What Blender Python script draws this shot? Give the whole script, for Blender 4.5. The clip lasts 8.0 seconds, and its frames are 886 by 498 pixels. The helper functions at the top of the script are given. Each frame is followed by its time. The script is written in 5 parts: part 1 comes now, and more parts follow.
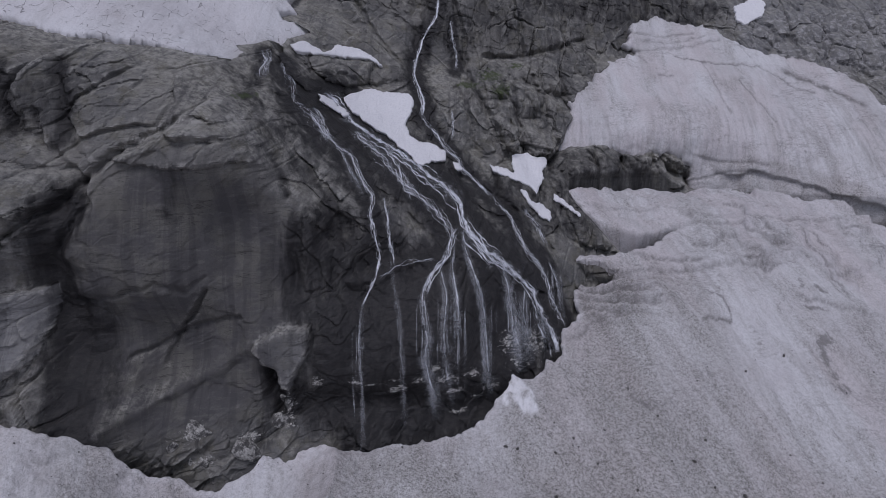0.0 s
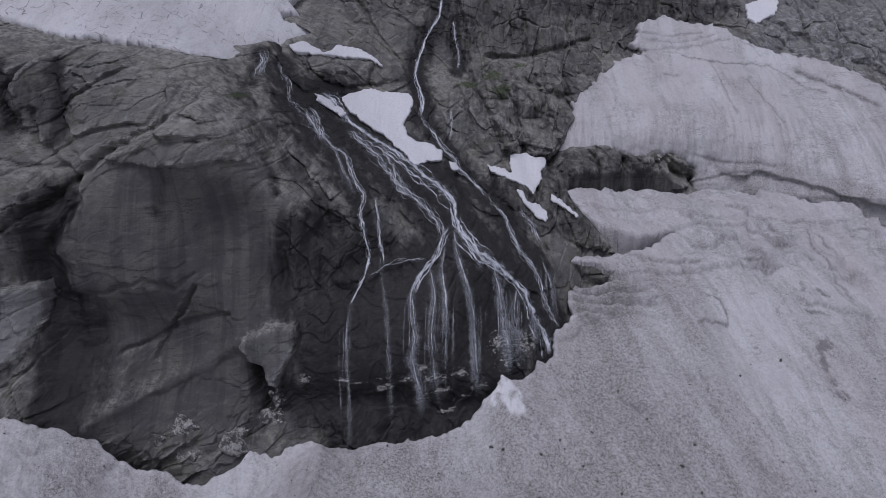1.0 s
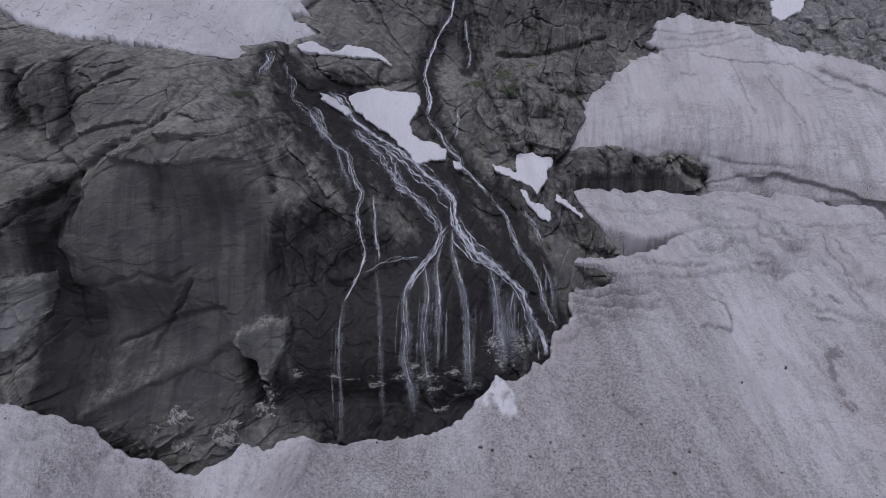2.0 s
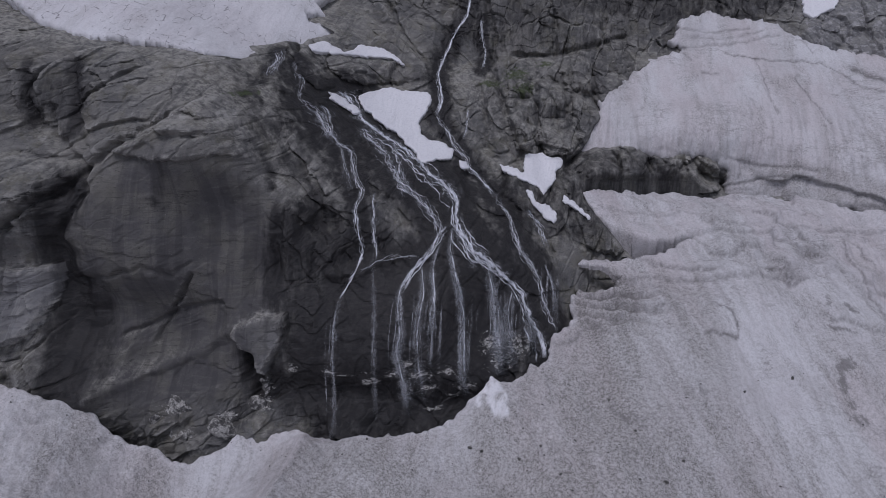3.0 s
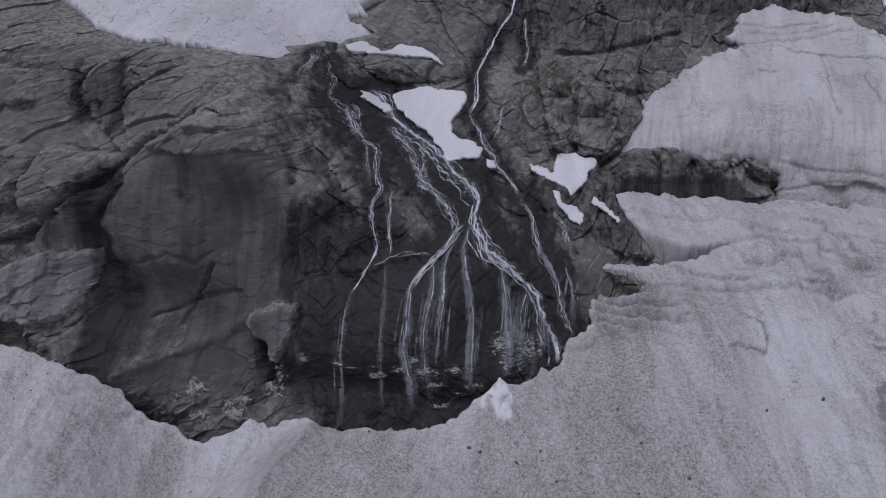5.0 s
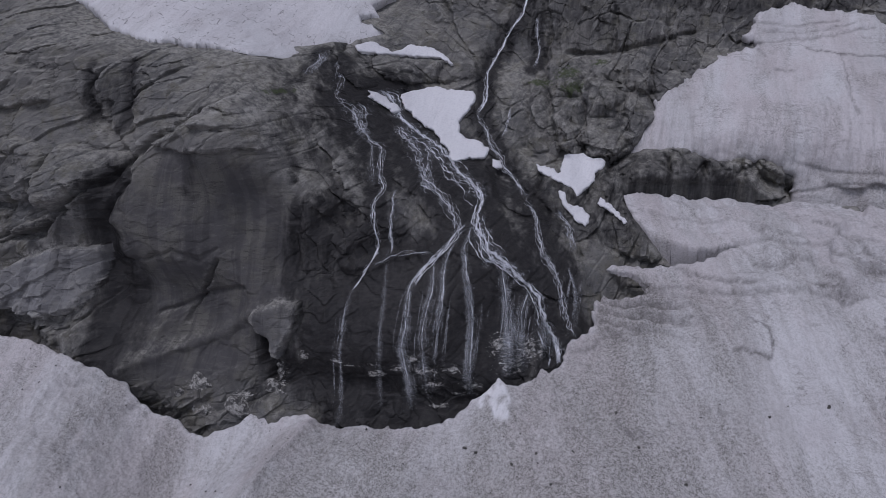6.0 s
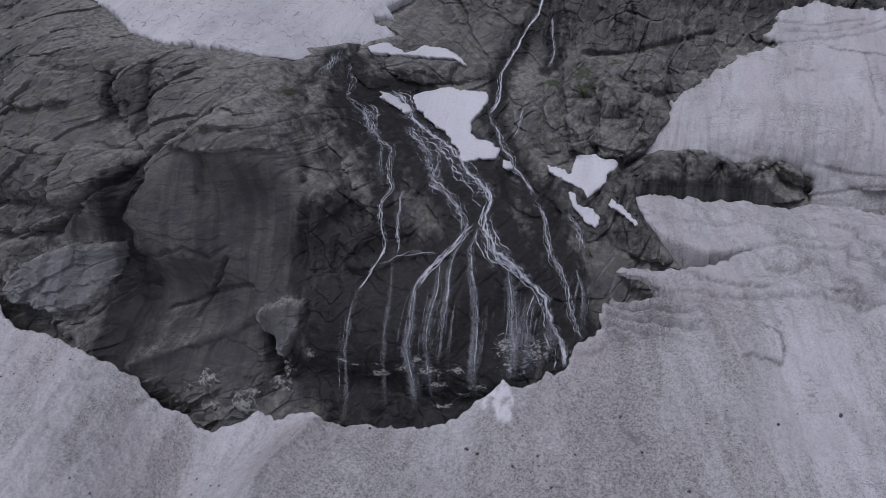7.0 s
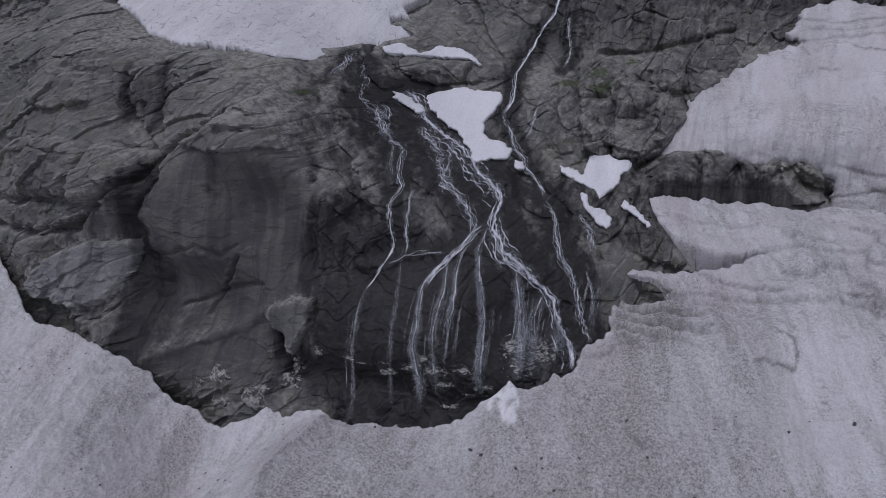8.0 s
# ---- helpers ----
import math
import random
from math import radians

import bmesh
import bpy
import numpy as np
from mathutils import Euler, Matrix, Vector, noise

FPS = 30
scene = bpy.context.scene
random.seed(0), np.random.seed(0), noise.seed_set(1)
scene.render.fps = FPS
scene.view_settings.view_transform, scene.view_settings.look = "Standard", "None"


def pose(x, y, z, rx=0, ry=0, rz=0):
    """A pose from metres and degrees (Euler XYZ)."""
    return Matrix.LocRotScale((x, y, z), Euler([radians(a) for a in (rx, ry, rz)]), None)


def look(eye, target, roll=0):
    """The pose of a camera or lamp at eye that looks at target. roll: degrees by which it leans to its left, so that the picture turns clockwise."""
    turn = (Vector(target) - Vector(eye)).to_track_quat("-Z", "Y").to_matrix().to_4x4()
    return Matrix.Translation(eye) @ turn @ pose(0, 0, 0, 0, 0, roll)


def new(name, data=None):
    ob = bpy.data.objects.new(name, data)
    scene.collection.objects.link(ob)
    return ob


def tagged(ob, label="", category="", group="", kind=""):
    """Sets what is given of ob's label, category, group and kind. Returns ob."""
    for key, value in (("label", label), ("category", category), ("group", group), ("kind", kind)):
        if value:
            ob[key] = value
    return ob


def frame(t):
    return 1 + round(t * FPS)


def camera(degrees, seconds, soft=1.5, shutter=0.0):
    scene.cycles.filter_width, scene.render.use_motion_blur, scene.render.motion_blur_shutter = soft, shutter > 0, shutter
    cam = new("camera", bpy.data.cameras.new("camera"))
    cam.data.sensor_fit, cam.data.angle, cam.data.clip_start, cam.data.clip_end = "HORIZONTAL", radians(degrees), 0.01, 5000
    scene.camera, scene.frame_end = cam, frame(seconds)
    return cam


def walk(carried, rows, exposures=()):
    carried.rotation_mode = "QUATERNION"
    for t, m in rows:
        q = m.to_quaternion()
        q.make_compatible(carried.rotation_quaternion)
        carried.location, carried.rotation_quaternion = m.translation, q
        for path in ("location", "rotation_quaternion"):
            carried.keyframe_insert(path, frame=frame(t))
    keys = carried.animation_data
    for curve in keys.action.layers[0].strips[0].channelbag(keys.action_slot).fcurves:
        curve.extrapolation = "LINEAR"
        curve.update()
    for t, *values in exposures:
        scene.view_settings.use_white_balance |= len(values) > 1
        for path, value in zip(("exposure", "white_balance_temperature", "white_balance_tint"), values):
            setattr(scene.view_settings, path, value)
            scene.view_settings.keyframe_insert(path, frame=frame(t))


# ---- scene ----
cam = camera(70.5, 8.0, soft=0.5)
PATH = [
    (0, (0.441, 2.096, 22.766), (0.422, 4.044, 22.316), -0.2),
    (0.5, (1.543, 2.094, 22.739), (1.494, 4.042, 22.289), -0.2),
    (1, (2.879, 2.131, 22.707), (2.783, 4.078, 22.258), -0.2),
    (1.5, (4.257, 2.192, 22.645), (4.109, 4.136, 22.197), -0.2),
    (3, (9.024, 2.808, 22.455), (8.676, 4.727, 22.011), -0.0),
    (3.5, (10.474, 3.091, 22.374), (10.068, 4.999, 21.931), -0.0),
    (4, (11.901, 3.428, 22.288), (11.414, 5.317, 21.847), 0.0),
    (4.5, (12.993, 3.736, 22.284), (12.436, 5.606, 21.842), 0.1),
    (6, (15.841, 4.718, 22.064), (15.146, 6.542, 21.629), 0.2),
    (6.5, (16.562, 4.998, 22.01), (15.826, 6.807, 21.577), 0.2),
    (7, (17.263, 5.297, 21.967), (16.486, 7.089, 21.537), 0.2),
    (7.5, (17.869, 5.578, 21.934), (17.053, 7.353, 21.505), 0.2),
    (8, (18.479, 5.887, 21.91), (17.624, 7.644, 21.482), 0.2),
]
walk(cam, [(t, look(eye, target, roll)) for t, eye, target, roll in PATH], [(0.0, -0.18, 5860, 19.5), (8.0, -0.18, 5860, 19.5)])

# ---- world and light: a thin overcast over the mountain ----
SUN_UP, SUN_TURN = radians(60), radians(-172)
world = bpy.data.worlds.new("overcast_sky")
scene.world = world
world.use_nodes = True
wn, wl = world.node_tree.nodes, world.node_tree.links
sky = wn.new("ShaderNodeTexSky")
sky.sky_type, sky.sun_disc = "NISHITA", False
sky.sun_elevation, sky.sun_rotation = SUN_UP, SUN_TURN
sky.altitude, sky.dust_density = 2500, 4.0
grey = wn.new("ShaderNodeHueSaturation")
grey.inputs["Saturation"].default_value = 0.3
wl.new(sky.outputs["Color"], grey.inputs["Color"])
wl.new(grey.outputs["Color"], wn["Background"].inputs["Color"])
wn["Background"].inputs["Strength"].default_value = 0.08
sun = new("sun", bpy.data.lights.new("sun", "SUN"))
sun.data.energy, sun.data.angle, sun.data.color = 1.2, radians(24), (1.0, 0.97, 0.94)
sun.matrix_world = look((0, 0, 60), (3, 21, 18))


# ---- noise over arrays ----
def spot(i, j, seed):
    """A random number from 0 to 1 for each whole pair."""
    h = (i.astype(np.int64) * 374761393 + j.astype(np.int64) * 668265263 + seed * 974634777) & 0xFFFFFFFF
    h = ((h ^ (h >> 13)) * 1274126177) & 0xFFFFFFFF
    h = ((h ^ (h >> 16)) * 2246822519) & 0xFFFFFFFF
    return (h ^ (h >> 15)).astype(np.float64) / 4294967296.0


def waves(x, y, seed=0):
    """Smooth noise, about -1 to 1."""
    i, j = np.floor(x), np.floor(y)
    fx, fy = x - i, y - j
    total = 0.0
    sx, sy = fx * fx * fx * (fx * (fx * 6 - 15) + 10), fy * fy * fy * (fy * (fy * 6 - 15) + 10)
    for a in (0, 1):
        for b in (0, 1):
            turn = spot(i + a, j + b, seed) * 6.2832
            total = total + (sx if a else 1 - sx) * (sy if b else 1 - sy) * (np.cos(turn) * (fx - a) + np.sin(turn) * (fy - b))
    return total * 1.5


def rough(x, y, octaves=4, seed=0, gain=0.5):
    total, size = 0.0, 1.0
    for k in range(octaves):
        total = total + size * waves(x * 2.03 ** k + 17.3 * k, y * 2.03 ** k - 9.1 * k, seed + k)
        size *= gain
    return total


def blocks(x, y, seed=0):
    """Broken blocks: the gap to the next block, the block's own random numbers and the way from its middle."""
    i, j = np.floor(x), np.floor(y)
    d1 = np.full(x.shape, 9.0)
    d2 = np.full(x.shape, 9.0)
    ra, rb, rc = np.zeros(x.shape), np.zeros(x.shape), np.zeros(x.shape)
    ox, oy = np.zeros(x.shape), np.zeros(x.shape)
    for a in (-1, 0, 1):
        for b in (-1, 0, 1):
            qx = i + a + 0.1 + 0.8 * spot(i + a, j + b, seed)
            qy = j + b + 0.1 + 0.8 * spot(i + a, j + b, seed + 1)
            dx, dy = x - qx, y - qy
            d = np.maximum(np.abs(dx), np.abs(dy)) * 0.55 + np.hypot(dx, dy) * 0.45
            near = d < d1
            d2 = np.where(near, d1, np.minimum(d2, d))
            d1 = np.where(near, d, d1)
            ra = np.where(near, spot(i + a, j + b, seed + 2), ra)
            rb = np.where(near, spot(i + a, j + b, seed + 3), rb)
            rc = np.where(near, spot(i + a, j + b, seed + 4), rc)
            ox, oy = np.where(near, dx, ox), np.where(near, dy, oy)
    return d2 - d1, ra - 0.5, rb - 0.5, rc - 0.5, ox, oy


def step(a, b, x):
    s = np.clip((x - a) / (b - a), 0, 1)
    return s * s * (3 - 2 * s)


def bend(knots, x):
    """Weights of the smooth curve through the knots, for each x."""
    k = np.array(knots, float)
    n, h = len(k), np.diff(k)
    A, B = np.zeros((n, n)), np.zeros((n, n))
    A[0, 0] = A[-1, -1] = 1
    for i in range(1, n - 1):
        A[i, i - 1], A[i, i], A[i, i + 1] = h[i - 1], 2 * (h[i - 1] + h[i]), h[i]
        B[i, i - 1], B[i, i], B[i, i + 1] = 6 / h[i - 1], -6 / h[i - 1] - 6 / h[i], 6 / h[i]
    M = np.linalg.solve(A, B)
    x = np.clip(x, k[0], k[-1])
    i = np.clip(np.searchsorted(k, x) - 1, 0, n - 2)
    a = (k[i + 1] - x) / h[i]
    b = 1 - a
    W = ((a ** 3 - a) * h[i] ** 2 / 6)[:, None] * M[i] + ((b ** 3 - b) * h[i] ** 2 / 6)[:, None] * M[i + 1]
    r = np.arange(len(x))
    W[r, i] += a
    W[r, i + 1] += b
    return W


def loft(us, vs, table, u, v):
    """The smooth surface through a coarse table of ribs."""
    shape = np.shape(u)
    u, v = np.ravel(u), np.ravel(v)
    return np.sum((bend(us, u) @ np.array(table)) * bend(vs, v), axis=1).reshape(shape)


def off_line(x, z, line):
    """The distance from a broken line, and how far along it."""
    best, along, run = np.full(x.shape, 99.0), np.zeros(x.shape), 0.0
    for (ax, az), (bx, bz) in zip(line[:-1], line[1:]):
        l = math.hypot(bx - ax, bz - az)
        t = np.clip(((x - ax) * (bx - ax) + (z - az) * (bz - az)) / (l * l), 0, 1)
        d = np.hypot(x - ax - t * (bx - ax), z - az - t * (bz - az))
        along = np.where(d < best, run + t * l, along)
        best = np.minimum(best, d)
        run += l
    return best, along


def in_outline(x, z, line):
    inside = np.zeros(x.shape, bool)
    for (ax, az), (bx, bz) in zip(line, line[1:] + line[:1]):
        if az != bz:
            inside ^= ((az > z) != (bz > z)) & (x < (bx - ax) * (z - az) / (bz - az) + ax)
    return inside


def sheet_mesh(name, co, quads, material, smooth=True):
    me = bpy.data.meshes.new(name)
    n, f = len(co), len(quads)
    me.vertices.add(n)
    me.vertices.foreach_set("co", np.asarray(co, np.float32).ravel())
    me.loops.add(4 * f)
    me.loops.foreach_set("vertex_index", np.asarray(quads, np.int32).ravel())
    me.polygons.add(f)
    me.polygons.foreach_set("loop_start", np.arange(0, 4 * f, 4, dtype=np.int32))
    me.update(calc_edges=True)
    me.polygons.foreach_set("use_smooth", np.full(f, smooth))
    me.materials.append(material)
    return me


def attribute(me, name, values):
    a = me.attributes.new(name, "FLOAT", "POINT")
    a.data.foreach_set("value", np.asarray(values, np.float32).ravel())


# ---- materials ----
class Nodes:
    """Short hand for a node material."""

    def __init__(self, name):
        self.mat = bpy.data.materials.new(name)
        self.mat.use_nodes = True
        self.n, self.l = self.mat.node_tree.nodes, self.mat.node_tree.links
        self.bsdf = self.n["Principled BSDF"]
        self.where = self.n.new("ShaderNodeNewGeometry").outputs["Position"]

    def put(self, socket, value):
        if isinstance(value, bpy.types.NodeSocket):
            self.l.new(value, socket)
        else:
            socket.default_value = value

    def stretched(self, sx, sy, sz):
        m = self.n.new("ShaderNodeMapping")
        self.l.new(self.where, m.inputs["Vector"])
        m.inputs["Scale"].default_value = (sx, sy, sz)
        return m.outputs["Vector"]

    def noise(self, scale, detail=4, rough=0.55, vector=None, warp=0.0):
        t = self.n.new("ShaderNodeTexNoise")
        self.l.new(vector or self.where, t.inputs["Vector"])
        t.inputs["Scale"].default_value, t.inputs["Detail"].default_value = scale, detail
        t.inputs["Roughness"].default_value, t.inputs["Distortion"].default_value = rough, warp
        return t.outputs["Fac"]

    def cracks(self, scale, vector=None):
        t = self.n.new("ShaderNodeTexVoronoi")
        t.feature = "DISTANCE_TO_EDGE"
        self.l.new(vector or self.where, t.inputs["Vector"])
        t.inputs["Scale"].default_value = scale
        return t.outputs["Distance"]

    def band(self, value, lo, hi, a=0.0, b=1.0):
        r = self.n.new("ShaderNodeMapRange")
        r.interpolation_type = "SMOOTHSTEP"
        self.l.new(value, r.inputs["Value"])
        for key, number in (("From Min", lo), ("From Max", hi), ("To Min", a), ("To Max", b)):
            r.inputs[key].default_value = number
        return r.outputs["Result"]

    def math(self, kind, a, b):
        m = self.n.new("ShaderNodeMath")
        m.operation = kind
        self.put(m.inputs[0], a)
        self.put(m.inputs[1], b)
        return m.outputs[0]

    def mix(self, fac, a, b):
        m = self.n.new("ShaderNodeMix")
        m.data_type = "RGBA"
        for socket, value in ((m.inputs[0], fac), (m.inputs[6], a), (m.inputs[7], b)):
            self.put(socket, (*value, 1) if isinstance(value, tuple) else value)
        return m.outputs[2]

    def mark(self, name):
        a = self.n.new("ShaderNodeAttribute")
        a.attribute_name = name
        return a.outputs["Fac"]

    def bump(self, height, distance, strength=1.0, after=None):
        b = self.n.new("ShaderNodeBump")
        b.inputs["Strength"].default_value, b.inputs["Distance"].default_value = strength, distance
        self.l.new(height, b.inputs["Height"])
        if after:
            self.l.new(after, b.inputs["Normal"])
        return b.outputs["Normal"]

    def done(self, colour, roughness=0.8, normal=None):
        self.put(self.bsdf.inputs["Base Color"], colour if not isinstance(colour, tuple) else (*colour, 1))
        self.put(self.bsdf.inputs["Roughness"], roughness)
        if normal:
            self.l.new(normal, self.bsdf.inputs["Normal"])
        return self.mat


def rock_material():
    m = Nodes("gneiss")
    fine = m.noise(11.0, 6, 0.7)
    grain = m.noise(3.2, 8, 0.72, m.stretched(0.8, 1, 1.7))
    tone = m.mix(m.band(m.noise(0.22, 6, 0.62), 0.36, 0.66), (0.133, 0.132, 0.130), (0.197, 0.189, 0.174))
    tone = m.mix(m.math("MULTIPLY", m.band(m.noise(0.5, 6, 0.68), 0.47, 0.62), 0.55), tone, (0.154, 0.144, 0.104))
    tone = m.mix(m.band(m.noise(0.9, 7, 0.7, m.stretched(1, 1, 2.4)), 0.50, 0.64, 0, 0.55), tone, (0.251, 0.246, 0.229))
    # each broken block has its own shade
    shade = m.mark("slab")
    tone = m.mix(m.band(shade, 0.0, 0.5, 0.0, 0.62), tone, (0.075, 0.074, 0.076))
    tone = m.mix(m.band(shade, -0.5, 0.0, 0.42, 0.0), tone, (0.275, 0.268, 0.249))
    # bedding and crystal grain
    tone = m.mix(m.band(grain, 0.52, 0.66, 0, 0.6), tone, (0.079, 0.077, 0.076))
    tone = m.mix(m.band(grain, 0.28, 0.42, 0.42, 0.0), tone, (0.300, 0.295, 0.272))
    tone = m.mix(m.band(fine, 0.54, 0.66, 0, 0.55), tone, (0.075, 0.074, 0.073))
    tone = m.mix(m.band(fine, 0.30, 0.42, 0.5, 0.0), tone, (0.337, 0.331, 0.307))
    tone = m.mix(m.math("MULTIPLY", m.mark("pale"), m.band(grain, 0.3, 0.6, 0.9, 0.6)), tone, (0.281, 0.281, 0.290))
    # ice-worn faces are dark and even, with faint bedding
    smooth = m.mix(m.band(m.noise(0.45, 6, 0.62), 0.42, 0.62), (0.088, 0.084, 0.086), (0.133, 0.127, 0.114))
    smooth = m.mix(m.band(m.noise(1.5, 7, 0.7, m.stretched(0.35, 1, 2.6), 0.4), 0.52, 0.64, 0, 0.5), smooth, (0.163, 0.159, 0.146))
    smooth = m.mix(m.band(fine, 0.5, 0.66, 0, 0.45), smooth, (0.062, 0.062, 0.062))
    tone = m.mix(m.math("MULTIPLY", m.mark("worn"), 0.82), tone, smooth)
    # up-facing ledges lighter: lichen, dust and light from above put into the colour
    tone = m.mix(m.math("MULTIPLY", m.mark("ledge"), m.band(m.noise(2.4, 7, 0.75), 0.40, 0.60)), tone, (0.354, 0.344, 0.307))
    # edges that stand out are lighter too
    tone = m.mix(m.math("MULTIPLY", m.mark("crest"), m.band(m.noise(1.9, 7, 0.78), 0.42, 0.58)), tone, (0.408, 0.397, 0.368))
    # dark seep stains that run down the faces
    streak = m.noise(1.0, 6, 0.62, m.stretched(1.1, 0.05, 0.04), 0.2)
    run = m.math("MULTIPLY", m.band(streak, 0.50, 0.56), m.math("MAXIMUM", m.mark("worn"), m.band(m.noise(0.12, 2), 0.42, 0.56)))
    tone = m.mix(m.math("MULTIPLY", run, 0.36), tone, (0.053, 0.051, 0.055))
    # hairline joints, straight and broken off
    for turn, wide, long in ((0.5, 0.10, 0.9), (-0.75, 0.08, 0.8), (1.4, 0.10, 1.0)):
        v = m.n.new("ShaderNodeMapping")
        m.put(v.inputs["Vector"], m.where)
        v.inputs["Rotation"].default_value, v.inputs["Scale"].default_value = (0, turn, 0), (wide, 0.05, long)
        joint = m.math("ABSOLUTE", m.math("SUBTRACT", m.noise(1.0, 4, 0.5, v.outputs[0], 0.0), 0.5), 0.0)
        tone = m.mix(m.math("MULTIPLY", m.band(joint, 0.0, 0.005, 0.55, 0.0), m.band(m.noise(0.45, 4, 0.6), 0.50, 0.58)), tone, (0.022, 0.022, 0.023))
    # wet rock, with runs of damp at its border; the mask also darkens clefts
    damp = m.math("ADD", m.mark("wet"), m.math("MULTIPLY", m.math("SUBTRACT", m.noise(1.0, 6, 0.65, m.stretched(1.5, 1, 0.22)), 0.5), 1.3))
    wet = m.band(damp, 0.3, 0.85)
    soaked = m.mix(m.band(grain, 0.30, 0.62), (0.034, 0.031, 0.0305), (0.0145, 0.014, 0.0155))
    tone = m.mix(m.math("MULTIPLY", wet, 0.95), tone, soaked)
    moss = m.band(m.math("ADD", m.math("MULTIPLY", m.mark("moss"), 0.6), m.noise(1.8, 7, 0.75)), 0.84, 0.98)
    tone = m.mix(m.math("MULTIPLY", moss, 0.85), tone, m.mix(m.band(fine, 0.35, 0.65), (0.082, 0.105, 0.042), (0.040, 0.052, 0.024)))
    # pale mineral crust, broken into flakes
    flake = m.math("MULTIPLY", m.math("SUBTRACT", m.noise(2.6, 8, 0.75, m.stretched(1, 1, 2.0), 0.6), 0.5), 2.6)
    crust = m.band(m.math("ADD", m.math("MULTIPLY", m.mark("crust"), 0.72), flake), 0.44, 0.60)
    tone = m.mix(crust, tone, m.mix(m.band(fine, 0.4, 0.6), (0.58, 0.57, 0.54), (0.19, 0.18, 0.165)))
    # old snow and rime left in the hollows of the pale eastern rock
    rime = m.math("MULTIPLY", m.mark("frost"), m.band(m.noise(1.3, 9, 0.8, m.stretched(1, 1, 1.3)), 0.50, 0.60))
    tone = m.mix(m.math("MULTIPLY", rime, 0.7), tone, (0.46, 0.45, 0.45))
    n = m.bump(grain, 0.07)
    n = m.bump(fine, 0.025, 1.0, n)
    m.bsdf.inputs["Specular IOR Level"].default_value = 0.3
    return m.done(tone, m.math("SUBTRACT", 0.88, m.math("MULTIPLY", wet, 0.42)), n)


